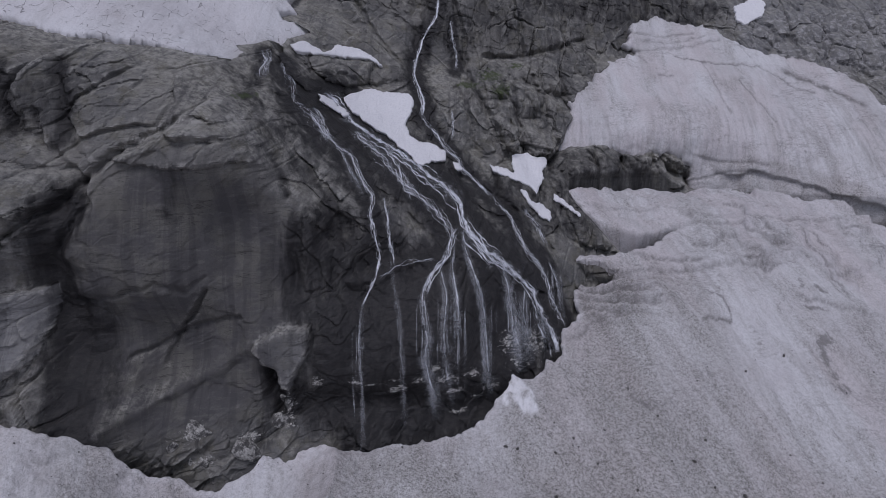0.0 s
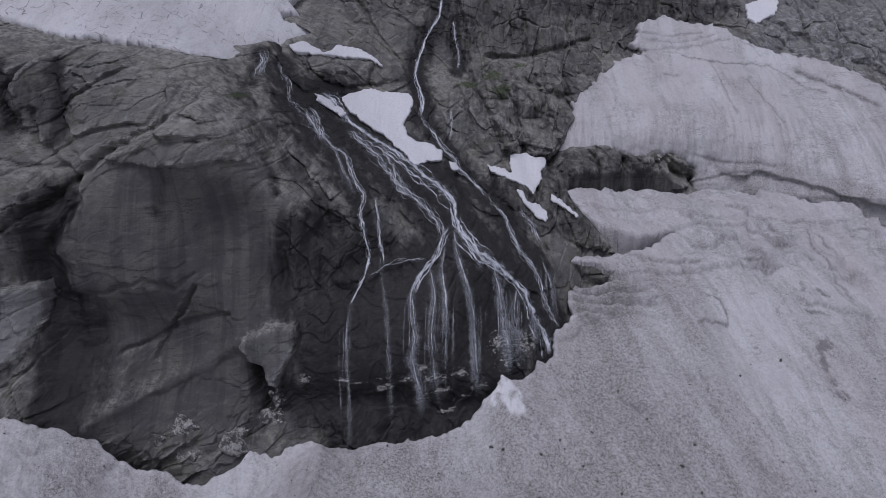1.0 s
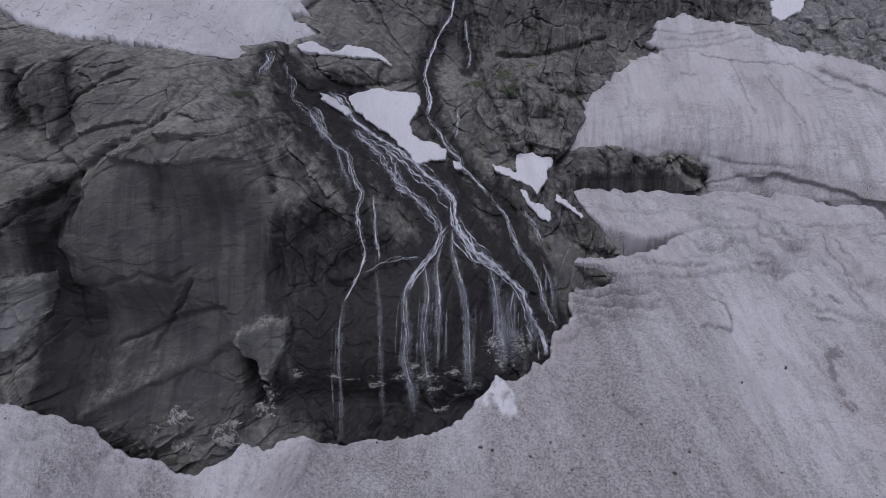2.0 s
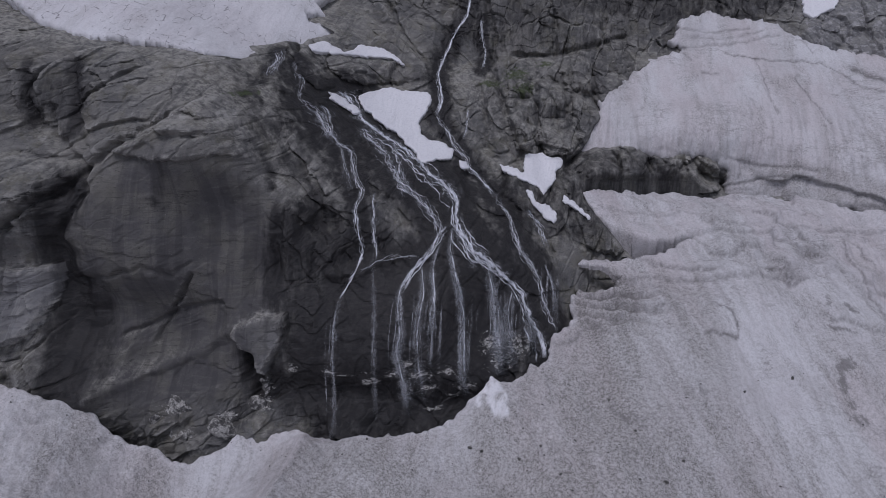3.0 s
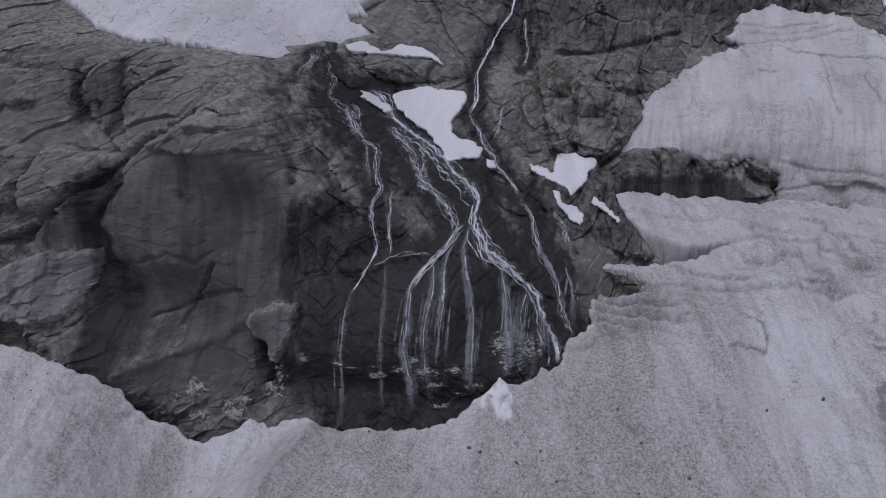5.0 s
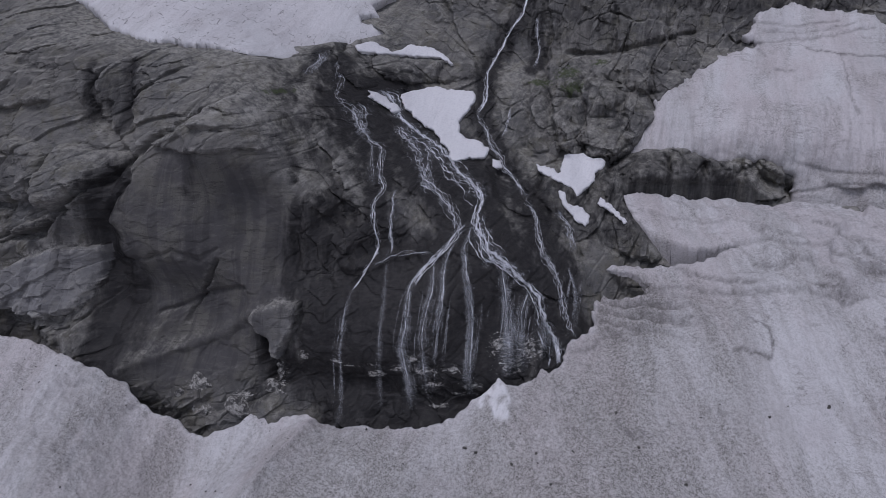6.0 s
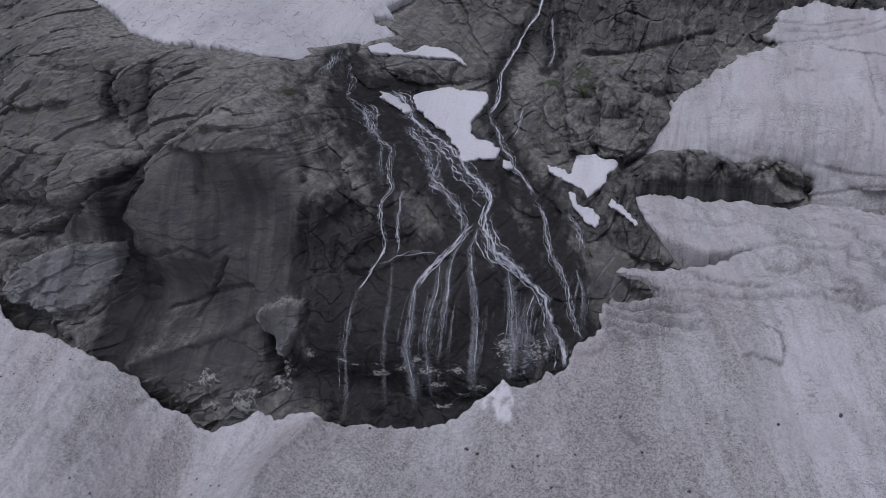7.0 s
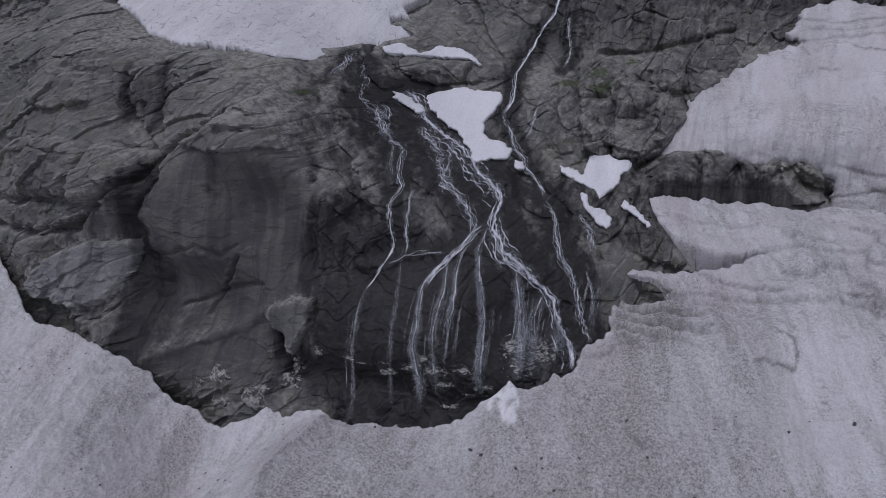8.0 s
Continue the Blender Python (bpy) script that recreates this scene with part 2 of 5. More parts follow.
def snow_material(name, dirt, pitted=0.0):
    m = Nodes(name)
    # the way across the fall line, so that runnels follow the slope
    way = m.n.new("ShaderNodeSeparateXYZ")
    m.put(way.inputs[0], m.where)

    def lane(wide, long):
        v = m.n.new("ShaderNodeCombineXYZ")
        m.put(v.inputs[0], m.math("MULTIPLY", m.mark("across"), wide))
        m.put(v.inputs[1], m.math("MULTIPLY", way.outputs[1], long))
        m.put(v.inputs[2], m.math("MULTIPLY", way.outputs[2], long))
        return v.outputs[0]

    fine, sugar = m.noise(13.0, 4, 0.75), m.noise(5.5, 6, 0.78)
    tone = m.mix(m.band(m.noise(0.16, 5, 0.62), 0.38, 0.66), (0.80, 0.795, 0.815), (0.70, 0.68, 0.70))
    for wide, long, lo, hi, amount in ((0.32, 0.05, 0.50, 0.64, 0.34), (1.1, 0.14, 0.52, 0.64, 0.30), (2.4, 0.5, 0.52, 0.66, 0.14)):
        flow = m.noise(1.0, 4, 0.62, lane(wide, long), 0.5)
        tone = m.mix(m.math("MULTIPLY", m.band(flow, lo, hi), amount * dirt), tone, (0.44, 0.42, 0.415))
    tone = m.mix(m.math("MULTIPLY", m.band(m.noise(1.0, 4, 0.6, lane(0.16, 0.06)), 0.44, 0.62), 0.40 * dirt), tone, (0.68, 0.59, 0.60))
    # grit, thick in some drifts and thin in others
    drift = m.noise(1.0, 8, 0.7, lane(0.42, 0.13), 0.4)
    gritty = m.math("MINIMUM", m.math("ADD", m.math("MULTIPLY", m.mark("dirty"), m.band(drift, 0.34, 0.60, 0.45, 1.0)), m.band(drift, 0.48, 0.64, 0.24, 0.6)), 1.0)
    tone = m.mix(m.math("MULTIPLY", gritty, 0.62 * dirt), tone, (0.40, 0.38, 0.355))
    for value, lo, hi, dark, amount in ((m.noise(2.2, 6, 0.75), 0.52, 0.64, (0.36, 0.345, 0.325), 0.45), (sugar, 0.49, 0.58, (0.17, 0.16, 0.15), 0.70), (fine, 0.51, 0.60, (0.08, 0.077, 0.07), 0.75)):
        tone = m.mix(m.math("MULTIPLY", m.math("MULTIPLY", m.band(value, lo, hi), gritty), amount * dirt), tone, dark)
    bright = m.math("ADD", m.math("MULTIPLY", m.band(sugar, 0.30, 0.45, 1.0, 0.0), 0.5), m.math("MULTIPLY", m.band(fine, 0.30, 0.44, 1.0, 0.0), 0.5))
    tone = m.mix(m.math("MULTIPLY", bright, m.math("ADD", m.math("MULTIPLY", gritty, 0.75), 0.2)), tone, (0.90, 0.895, 0.92))
    # ash blown into patches, dust along melt edges and cracks
    ash = m.band(m.math("ADD", m.math("MULTIPLY", m.mark("ash"), 0.6), m.math("MULTIPLY", m.math("SUBTRACT", m.noise(1.4, 9, 0.8, lane(1.0, 0.7)), 0.5), 2.6)), 0.28, 0.56)
    tone = m.mix(m.math("MULTIPLY", ash, 0.75), tone, (0.19, 0.18, 0.175))
    tone = m.mix(m.math("MULTIPLY", m.mark("dust"), m.band(m.noise(2.6, 6, 0.75), 0.32, 0.52)), tone, (0.17, 0.16, 0.155))
    for scale, width, amount in ((0.55, 0.012, 0.6), (1.5, 0.014, 0.5), (3.0, 0.02, 0.22)):
        edge = m.math("ABSOLUTE", m.math("SUBTRACT", m.noise(1.0, 6, 0.62, m.stretched(scale * 0.28, scale, scale), 0.35), 0.5), 0.0)
        edge = m.math("MULTIPLY", m.band(edge, 0.0, width, 1.0, 0.0), m.band(m.noise(0.22, 3), 0.46, 0.60))
        tone = m.mix(m.math("MULTIPLY", edge, m.math("MULTIPLY", m.math("SUBTRACT", 1.1, m.mark("dirty")), amount * dirt)), tone, (0.24, 0.225, 0.22))
    tone = m.mix(m.mark("clean"), tone, m.mix(m.band(sugar, 0.45, 0.7), (0.89, 0.885, 0.905), (0.74, 0.74, 0.77)))
    pits = None
    if pitted:
        # rows of short melt cracks
        rows = m.cracks(1.0, lane(1.5, 0.62))
        pits = m.math("MULTIPLY", m.band(rows, 0.0, 0.045, 1.0, 0.0), m.math("MULTIPLY", m.band(m.noise(1.7, 3, 0.6), 0.50, 0.57), m.band(m.noise(0.16, 3), 0.40, 0.52)))
        tone = m.mix(m.math("MULTIPLY", pits, pitted), tone, (0.20, 0.19, 0.195))
        tone = m.mix(m.math("MULTIPLY", m.band(m.noise(1.0, 6, 0.7, lane(0.9, 0.08)), 0.55, 0.66), 0.35), tone, (0.50, 0.485, 0.48))
    n = m.bump(m.noise(1.0, 6, 0.62, lane(1.0, 0.35)), 0.22)
    n = m.bump(sugar, 0.05, 1.0, n)
    n = m.bump(fine, 0.02, 1.0, n)
    return m.done(tone, 0.8, n)


def water_material(name, cover, across, down, lo, hi, tear, lace=0.0):
    """Water in threads: noise drawn out along the flow; lace: also a net of threads round dark gaps."""
    m = Nodes(name)
    m.done((0.86, 0.885, 0.94), 0.35)
    lane = m.n.new("ShaderNodeCombineXYZ")
    m.put(lane.inputs[0], m.math("MULTIPLY", m.mark("lane"), across))
    m.put(lane.inputs[1], m.math("MULTIPLY", m.mark("run"), down))
    threads = m.band(m.noise(1.0, 5, 0.68, lane.outputs[0], 0.3), lo, hi)
    if lace:
        warp = m.n.new("ShaderNodeVectorMath")
        warp.operation = "ADD"
        m.put(warp.inputs[0], lane.outputs[0])
        shift = m.n.new("ShaderNodeTexNoise")
        m.put(shift.inputs["Vector"], lane.outputs[0])
        shift.inputs["Scale"].default_value, shift.inputs["Detail"].default_value = 0.9, 3
        m.put(warp.inputs[1], shift.outputs["Color"])
        net = m.band(m.cracks(1.0, warp.outputs[0]), 0.01, 0.09, 1.0, 0.0)
        threads = m.math("MAXIMUM", m.math("MULTIPLY", net, lace), threads)
    torn = m.band(m.noise(4.0, 5, 0.75, m.stretched(1, 1, 0.5)), 0.40, 0.54, 1.0 - tear, 1.0)
    solid = m.math("MULTIPLY", m.math("MULTIPLY", threads, m.mark("cover")), torn)
    m.put(m.bsdf.inputs["Alpha"], m.math("MULTIPLY", solid, cover))
    return m.mat


ROCK = rock_material()
SNOW = snow_material("old_snow", 1.0)
FRESH = snow_material("clean_snow", 0.4)
PITTED = snow_material("pitted_snow", 0.45, 0.8)
WHITE_WATER = water_material("white_water", 0.92, 9, 1.0, 0.30, 0.50, 0.4)
LACE = water_material("water_lace", 0.62, 5.0, 1.3, 0.60, 0.74, 0.9, 0.9)
VEIL = water_material("water_veil", 0.42, 13, 0.3, 0.42, 0.68, 0.3)
FALLING = water_material("falling_water", 0.70, 14, 0.4, 0.34, 0.62, 0.6)
MIST = water_material("falling_mist", 0.24, 7, 0.12, 0.32, 0.74, 0.35)


def stone_material():
    m = Nodes("stone")
    tone = m.mix(m.band(m.noise(6, 5, 0.7), 0.35, 0.7), (0.05, 0.048, 0.046), (0.15, 0.14, 0.13))
    return m.done(tone, 0.85, m.bump(m.noise(20, 4), 0.02))


STONE = stone_material()

# ---- the cliff: ribs of a coarse relief, then joints, blocks and grain ----
ROCK_X = [-50, -38, -30, -25, -21, -17, -13, -9, -5, -1, 3, 8, 13, 20, 30, 44, 64]
ROCK_Z = [-6, 0, 4, 8, 12, 16, 20, 23.5, 27, 31, 36, 44]
RIBS_WEST = [
    [34.5, 34.3, 33.6, 33.7, 34.3, 35.4, 37.2, 40.1, 43.4, 49.7, 51.1, 49.9],
    [34.1, 35.8, 35.1, 35.5, 36.2, 37.3, 38.3, 40.2, 42.4, 47.6, 58.0, 85.8],
    [34.6, 35.9, 35.8, 35.3, 35.6, 36.6, 37.5, 39.6, 42.6, 55.1, 69.5, 93.4],
    [34.7, 36.2, 35.2, 35.8, 36.8, 36.6, 39.2, 41.4, 45.4, 57.1, 73.0, 93.5],
    [35.1, 36.4, 34.9, 37.7, 37.7, 37.8, 40.3, 42.1, 47.5, 60.2, 73.5, 91.3],
    [35.8, 37.1, 38.0, 40.0, 38.4, 39.1, 39.6, 43.0, 50.6, 63.6, 73.8, 88.5],
    [36.8, 37.9, 39.2, 40.3, 41.0, 41.2, 40.6, 48.3, 57.4, 65.9, 73.7, 86.0],
    [37.8, 39.0, 39.9, 40.6, 42.5, 42.9, 50.1, 59.5, 63.7, 68.2, 73.1, 84.0],
]
RIBS_EAST = [
    [38.7, 39.9, 40.4, 41.6, 44.1, 46.7, 56.9, 62.8, 66.6, 70.4, 73.8, 83.3],
    [39.8, 40.9, 41.7, 42.3, 45.8, 51.0, 59.3, 63.3, 69.5, 71.3, 75.1, 83.7],
    [41.3, 42.2, 43.3, 44.6, 47.3, 55.6, 61.1, 65.4, 70.2, 72.8, 76.1, 84.0],
    [44.0, 45.1, 46.7, 48.8, 52.9, 59.0, 63.7, 66.9, 71.6, 74.5, 78.3, 85.4],
    [46.0, 47.1, 48.7, 53.7, 56.5, 61.3, 67.3, 70.6, 73.1, 76.7, 81.0, 87.9],
    [42.8, 44.6, 49.8, 54.7, 60.9, 64.4, 68.3, 72.3, 75.8, 80.0, 82.8, 91.8],
    [37.6, 46.6, 51.6, 56.6, 63.0, 67.3, 69.7, 73.4, 78.3, 82.7, 87.0, 95.2],
    [34.3, 46.7, 52.7, 58.7, 64.3, 68.2, 71.1, 75.7, 79.8, 82.6, 87.9, 98.0],
    [33.9, 45.1, 52.0, 57.5, 62.2, 67.3, 72.4, 77.0, 81.8, 87.5, 93.0, 101.2],
]
GULLY = ([(-15.2, 25.4), (-13.6, 23.5), (-12.1, 21.6), (-11.0, 19.9), (-9.7, 18.2), (-8.2, 16.6), (-6.8, 14.3)], 0.75, 1.15)
CHIMNEY = ([(-22.1, 17.0), (-22.52, 15.08), (-22.76, 12.66), (-22.69, 10.16), (-22.14, 7.56), (-21.84, 4.55)], 1.20, 0.85)
CRACK = ([(-14.8, 11.5), (-16.6, 8.9), (-17.4, 7.6), (-17.5, 6.6)], 0.14, 0.40)
SLOT_A = ([(-9.4, 15.0), (-9.7, 12.9), (-9.7, 10.8)], 0.30, 0.22)
SLOT_B = ([(-8.2, 15.2), (-8.0, 13.3)], 0.25, 0.30)
SLOT_C = ([(-11.3, 19.5), (-10.7, 18.0), (-10.2, 16.9)], 0.25, 0.35)
SLOT_D = ([(-11.2, 5.9), (-10.9, 4.5), (-10.7, 3.0)], 0.40, 0.80)
DIAGONAL = ([(-25.6, 15.1), (-23.7, 16.4), (-22.1, 17.4), (-21.2, 18.6), (-19.6, 20.0)], 0.30, 0.65)
DIAGONAL_TOP = ([(-19.6, 20.0), (-17.6, 21.0), (-16.0, 21.8)], 0.25, 0.50)
SIDE_JOINT = ([(-26.34, 22.19), (-25.06, 21.20), (-23.02, 19.54), (-21.55, 18.41)], 0.40, 0.60)
BASE_RIDGE = ([(-19.92, 4.12), (-19.27, 4.61), (-17.25, 5.22), (-14.77, 6.02), (-12.56, 7.62)], 0.50, -0.50)
RILL = ([(-8.38, 23.03), (-4.53, 19.28), (-1.12, 16.78), (0.69, 15.47)], 0.50, 0.40)
LIP = ([(-6.3, 11.1), (-4.5, 11.0), (-2.8, 11.9), (-0.6, 12.1), (2.1, 12.3), (3.6, 11.9)], 0.40, -0.40)
UNDERCUT = ([(-8.30, 3.39), (-5.37, 3.23), (-2.43, 2.81), (0.64, 1.79), (2.63, 2.05)], 1.30, 0.60)
HIGH_SLOT = ([(-2.78, 33.51), (-3.02, 29.89), (-3.48, 26.91), (-2.16, 23.02)], 0.70, 0.70)
NOTCH = ([(22.34, 16.31), (23.85, 15.73), (24.61, 15.27)], 0.90, 2.00)
JOINTS = [
    ([(-15.52, 21.00), (-13.61, 21.59), (-12.46, 21.52)], 0.3, -0.4), ([(-21.51, 18.25), (-20.97, 17.16), (-21.84, 15.67), (-22.36, 14.74)], 0.3, 0.5), ([(-25.69, 19.48), (-24.00, 19.11), (-21.85, 18.98)], 0.2, 0.35),
    ([(13.73, 31.82), (12.00, 25.95), (12.68, 23.00)], 0.25, 0.45), ([(6.81, 24.69), (6.99, 20.35)], 0.2, 0.35), ([(-9.2, 33.2), (-6.9, 29.6), (-4.8, 27.2)], 0.25, 0.6),
    ([(1.0, 33.2), (2.0, 29.7), (2.2, 26.1), (4.1, 21.8)], 0.3, 0.8), ([(8.2, 32.1), (8.3, 27.6)], 0.3, 0.7), ([(4.2, 27.6), (8.3, 27.6), (11.8, 28.5), (15.7, 29.8)], 0.35, 0.9), ([(9.1, 25.6), (9.8, 21.8)], 0.25, 0.6),
    ([(1.2, 24.4), (2.4, 21.8), (2.7, 18.9)], 0.25, 0.6), ([(-13.1, 23.8), (-12.2, 23.4), (-10.7, 22.5), (-7.9, 20.0), (-5.0, 17.9)], 0.25, 0.55), ([(-8.1, 17.8), (-5.9, 16.4), (-3.8, 16.1), (-1.6, 13.7)], 0.25, 0.55),
    ([(-9.1, 25.4), (-6.2, 24.4), (-4.2, 24.9)], 0.3, 0.7), ([(1.4, 16.8), (4.8, 15.0), (7.6, 13.0), (8.9, 11.1)], 0.25, 0.6), ([(17.6, 17.4), (17.7, 14.8)], 0.3, 1.2), ([(14.6, 17.8), (15.2, 14.9)], 0.15, 0.5), ([(20.6, 17.6), (21.2, 14.9)], 0.15, 0.5),
    ([(-24.72, 22.34), (-24.06, 20.37)], 0.2, 0.35), ([(-19.42, 7.24), (-16.45, 8.65), (-12.91, 9.42)], 0.2, 0.35), ([(-27.9, 24.7), (-27.4, 23.4), (-26.7, 22.0)], 0.3, 0.35), ([(-26.5, 24.7), (-25.9, 23.2), (-25.6, 21.6)], 0.3, 0.3),
    ([(-24.3, 25.3), (-23.1, 22.6), (-21.9, 19.7)], 0.45, 0.4), ([(-22.2, 11.1), (-19.8, 11.6), (-17.2, 12.3), (-15.9, 11.5), (-14.8, 12.2)], 0.16, 0.22), ([(-27.3, 16.9), (-27.1, 14.6), (-27.6, 13.1)], 0.3, 0.8), ([(-38.0, 12.6), (-30.5, 12.4), (-27.6, 13.4), (-24.6, 15.6)], 0.3, 0.7),
]
# raised blocks: outline, rise, rounding, lean along x and along z
PLATES = [
    ([(-27.1, 17.1), (-26.9, 18.6), (-26.6, 19.4), (-25.4, 19.5), (-23.6, 18.7), (-22.3, 17.6), (-23.4, 16.6), (-25.0, 15.4), (-26.4, 15.1)], 0.9, 0.9, -0.10, -0.15),
    ([(-9.2, 15.3), (-8.4, 16.7), (-7.4, 13.3), (-7.5, 10.9), (-9.2, 10.7)], 0.25, 0.8, 0.08, 0.0),
    ([(-14.5, 27.9), (-13.6, 27.8), (-12.2, 26.6), (-10.4, 24.2), (-10.8, 23.7), (-12.3, 25.0)], 0.9, 0.5, 0.0, -0.15),
    ([(-12.0, 26.5), (-11.5, 27.4), (-9.4, 26.9), (-6.7, 26.7), (-7.1, 24.7), (-8.7, 24.3), (-10.2, 24.7)], 1.2, 0.9, 0.05, -0.25),
    ([(7.1, 20.4), (8.1, 21.0), (9.3, 20.3), (10.5, 20.5), (11.6, 19.6), (10.2, 18.2), (7.8, 18.0)], 1.6, 1.2, 0.0, -0.2),
    ([(4.3, 21.5), (5.5, 22.3), (6.6, 20.3), (6.7, 18.3), (5.4, 18.7)], 1.2, 0.8, 0.1, -0.1),
    ([(12.3, 15.0), (11.6, 16.5), (13.6, 18.0), (16.1, 18.0), (17.3, 16.9), (16.7, 14.9)], 0.7, 0.8, -0.05, -0.25),
    ([(17.9, 14.8), (18.3, 16.4), (19.5, 17.7), (22.0, 18.0), (23.9, 16.9), (24.3, 14.7)], 0.9, 0.7, 0.12, -0.25),
    ([(-15.3, 22.2), (-15.1, 23.2), (-13.8, 23.3), (-12.8, 22.4), (-12.6, 21.9), (-13.9, 21.7)], 0.6, 0.45, 0.0, -0.2),
    ([(-13.1, 23.3), (-11.6, 22.7), (-9.4, 19.9), (-6.5, 16.7), (-7.0, 16.3), (-8.7, 17.8), (-10.4, 19.6), (-11.7, 21.4)], 0.45, 0.35, 0.08, 0.0),
    ([(10.7, 13.9), (12.2, 14.4), (13.9, 12.7), (14.9, 11.0), (14.1, 10.1), (11.6, 11.2)], 0.7, 0.7, 0.0, -0.1),
    ([(-38.6, 18.8), (-33.1, 20.1), (-28.3, 19.8), (-27.2, 18.6), (-27.1, 16.8), (-28.0, 15.6), (-32.8, 15.1), (-38.0, 15.0)], 0.9, 1.0, 0.05, -0.12),
    ([(-37.4, 14.8), (-32.3, 14.9), (-28.2, 15.0), (-27.7, 13.6), (-30.9, 12.8), (-37.0, 12.9)], 0.5, 0.7, 0.03, -0.1),
    ([(-36.3, 24.6), (-33.1, 25.4), (-29.6, 24.9), (-28.6, 22.6), (-32.2, 22.0), (-35.5, 22.6)], 0.7, 0.8, 0.03, -0.2),
    ([(-19.9, 19.6), (-17.1, 20.6), (-15.9, 21.3), (-13.9, 21.4), (-12.4, 21.6), (-11.7, 20.3), (-11.9, 19.3), (-13.4, 19.2), (-16.5, 19.0)], 0.4, 0.35, 0.0, -0.18),
]
SLAB = [(-12.0, 7.4), (-11.8, 8.1), (-11.2, 8.5), (-10.3, 8.7), (-8.6, 8.8), (-8.5, 8.1), (-8.7, 7.0), (-9.4, 5.9), (-10.0, 4.6), (-10.5, 4.7), (-10.9, 5.9), (-11.5, 6.3)]
WEST_SLAB = [(-32.29, 8.77), (-29.17, 11.20), (-26.38, 12.15), (-22.99, 12.36), (-23.40, 9.78), (-24.06, 8.18), (-24.97, 7.47), (-28.32, 7.22), (-31.66, 7.45)]
UPPER_X = [8, 14, 20, 27, 36, 50, 66]
UPPER_Z = [14, 17, 20, 24, 28, 32, 37]
UPPER_TABLE = [
    [61.5, 63.7, 65.8, 68.7, 72.5, 76.6, 81.5],
    [63.0, 64.3, 65.9, 69.5, 74.5, 77.9, 82.4],
    [64.5, 65.1, 65.0, 69.8, 75.4, 78.6, 83.5],
    [64.9, 65.7, 66.2, 70.3, 76.1, 80.2, 84.9],
    [63.3, 65.0, 67.4, 72.2, 77.3, 81.5, 86.3],
    [61.4, 65.0, 68.7, 73.8, 78.4, 82.1, 87.5],
    [60.6, 65.0, 69.4, 74.9, 80.1, 85.0, 90.8],
]
UPPER_RIM = [
    (9.5, 16.4), (9.2, 17.5), (11.2, 19.2), (11.7, 20.5), (12.8, 21.6), (12.8, 23.0), (14.0, 23.8), (15.1, 24.7),
    (16.7, 26.3), (18.0, 27.2), (19.7, 27.9), (22.1, 28.4), (20.5, 29.2), (21.2, 30.6), (21.6, 31.9), (24.8, 32.8),
    (27.5, 32.1), (30.7, 32.0), (33.3, 30.4), (37.3, 28.3), (41.7, 27.7), (45.0, 26.3), (47.1, 24.4), (47.6, 22.9),
    (50.0, 21.5), (56.0, 19.5), (64.0, 18.0), (64.0, 12.0), (52.0, 12.0), (42.8, 10.5), (40.3, 11.5), (38.3, 12.2),
    (35.2, 13.0), (32.4, 13.5), (31.1, 13.7), (28.5, 13.7), (27.0, 13.5), (24.7, 13.8), (24.6, 16.3), (23.7, 17.4),
    (22.1, 18.0), (20.4, 17.9), (19.3, 17.2), (17.6, 17.6), (17.0, 18.3), (15.3, 18.5), (12.5, 18.0), (11.0, 17.3),
]
HIGH_X = [-60, -40, -26, -18, -10, 0]
HIGH_Y = [36, 46, 54, 62, 72, 90]
HIGH_TABLE = [
    [26.7, 31.4, 35.5, 39.2, 43.4, 50.4],
    [25.5, 30.4, 33.4, 35.5, 38.8, 45.0],
    [23.2, 28.1, 32.7, 32.7, 36.1, 41.8],
    [20.7, 25.9, 28.1, 32.5, 36.2, 40.5],
    [18.4, 22.4, 22.5, 26.2, 34.2, 40.0],
    [14.9, 16.4, 18.4, 22.8, 29.6, 39.8],
]
HIGH_RIM = [
    (-38.5, 50.1), (-32.7, 47.6), (-29.8, 45.9), (-24.6, 45.2), (-21.2, 46.6), (-19.3, 47.4), (-17.5, 48.1), (-16.3, 51.2),
    (-15.5, 52.8), (-15.4, 54.5), (-15.3, 55.4), (-15.9, 55.6), (-15.1, 57.4), (-14.6, 58.8), (-14.0, 59.1), (-13.6, 58.8),
    (-13.1, 59.0), (-13.6, 59.7), (-13.6, 60.7), (-12.2, 63.7), (-13.8, 63.0), (-14.6, 61.9), (-15.0, 62.8), (-13.8, 64.4),
    (-14.9, 65.0), (-12.0, 80.0), (-30.0, 88.0), (-33.0, 88.0),
]


def rock_base(x, z):
    return loft(ROCK_X, ROCK_Z, RIBS_WEST + RIBS_EAST, x, z)


def dome(x, z):
    """How far a place lies on the smooth ice-worn dome and the wet wall beside it."""
    a = 1 - step(0.75, 1.1, np.hypot((x + 16.5) / 8.5, (z - 11.0) / 9.5))
    b = 1 - step(0.7, 1.1, np.hypot((x + 1.0) / 9.0, (z - 5.5) / 6.5))
    return np.maximum(a, 0.8 * b)


def sheets(x, z):
    """How many split-off sheets lie over a place."""
    return 3.2 * rough(x / 9 + 0.25 * z / 9, z / 6.5, 4, 77, 0.5) + 0.08 * z


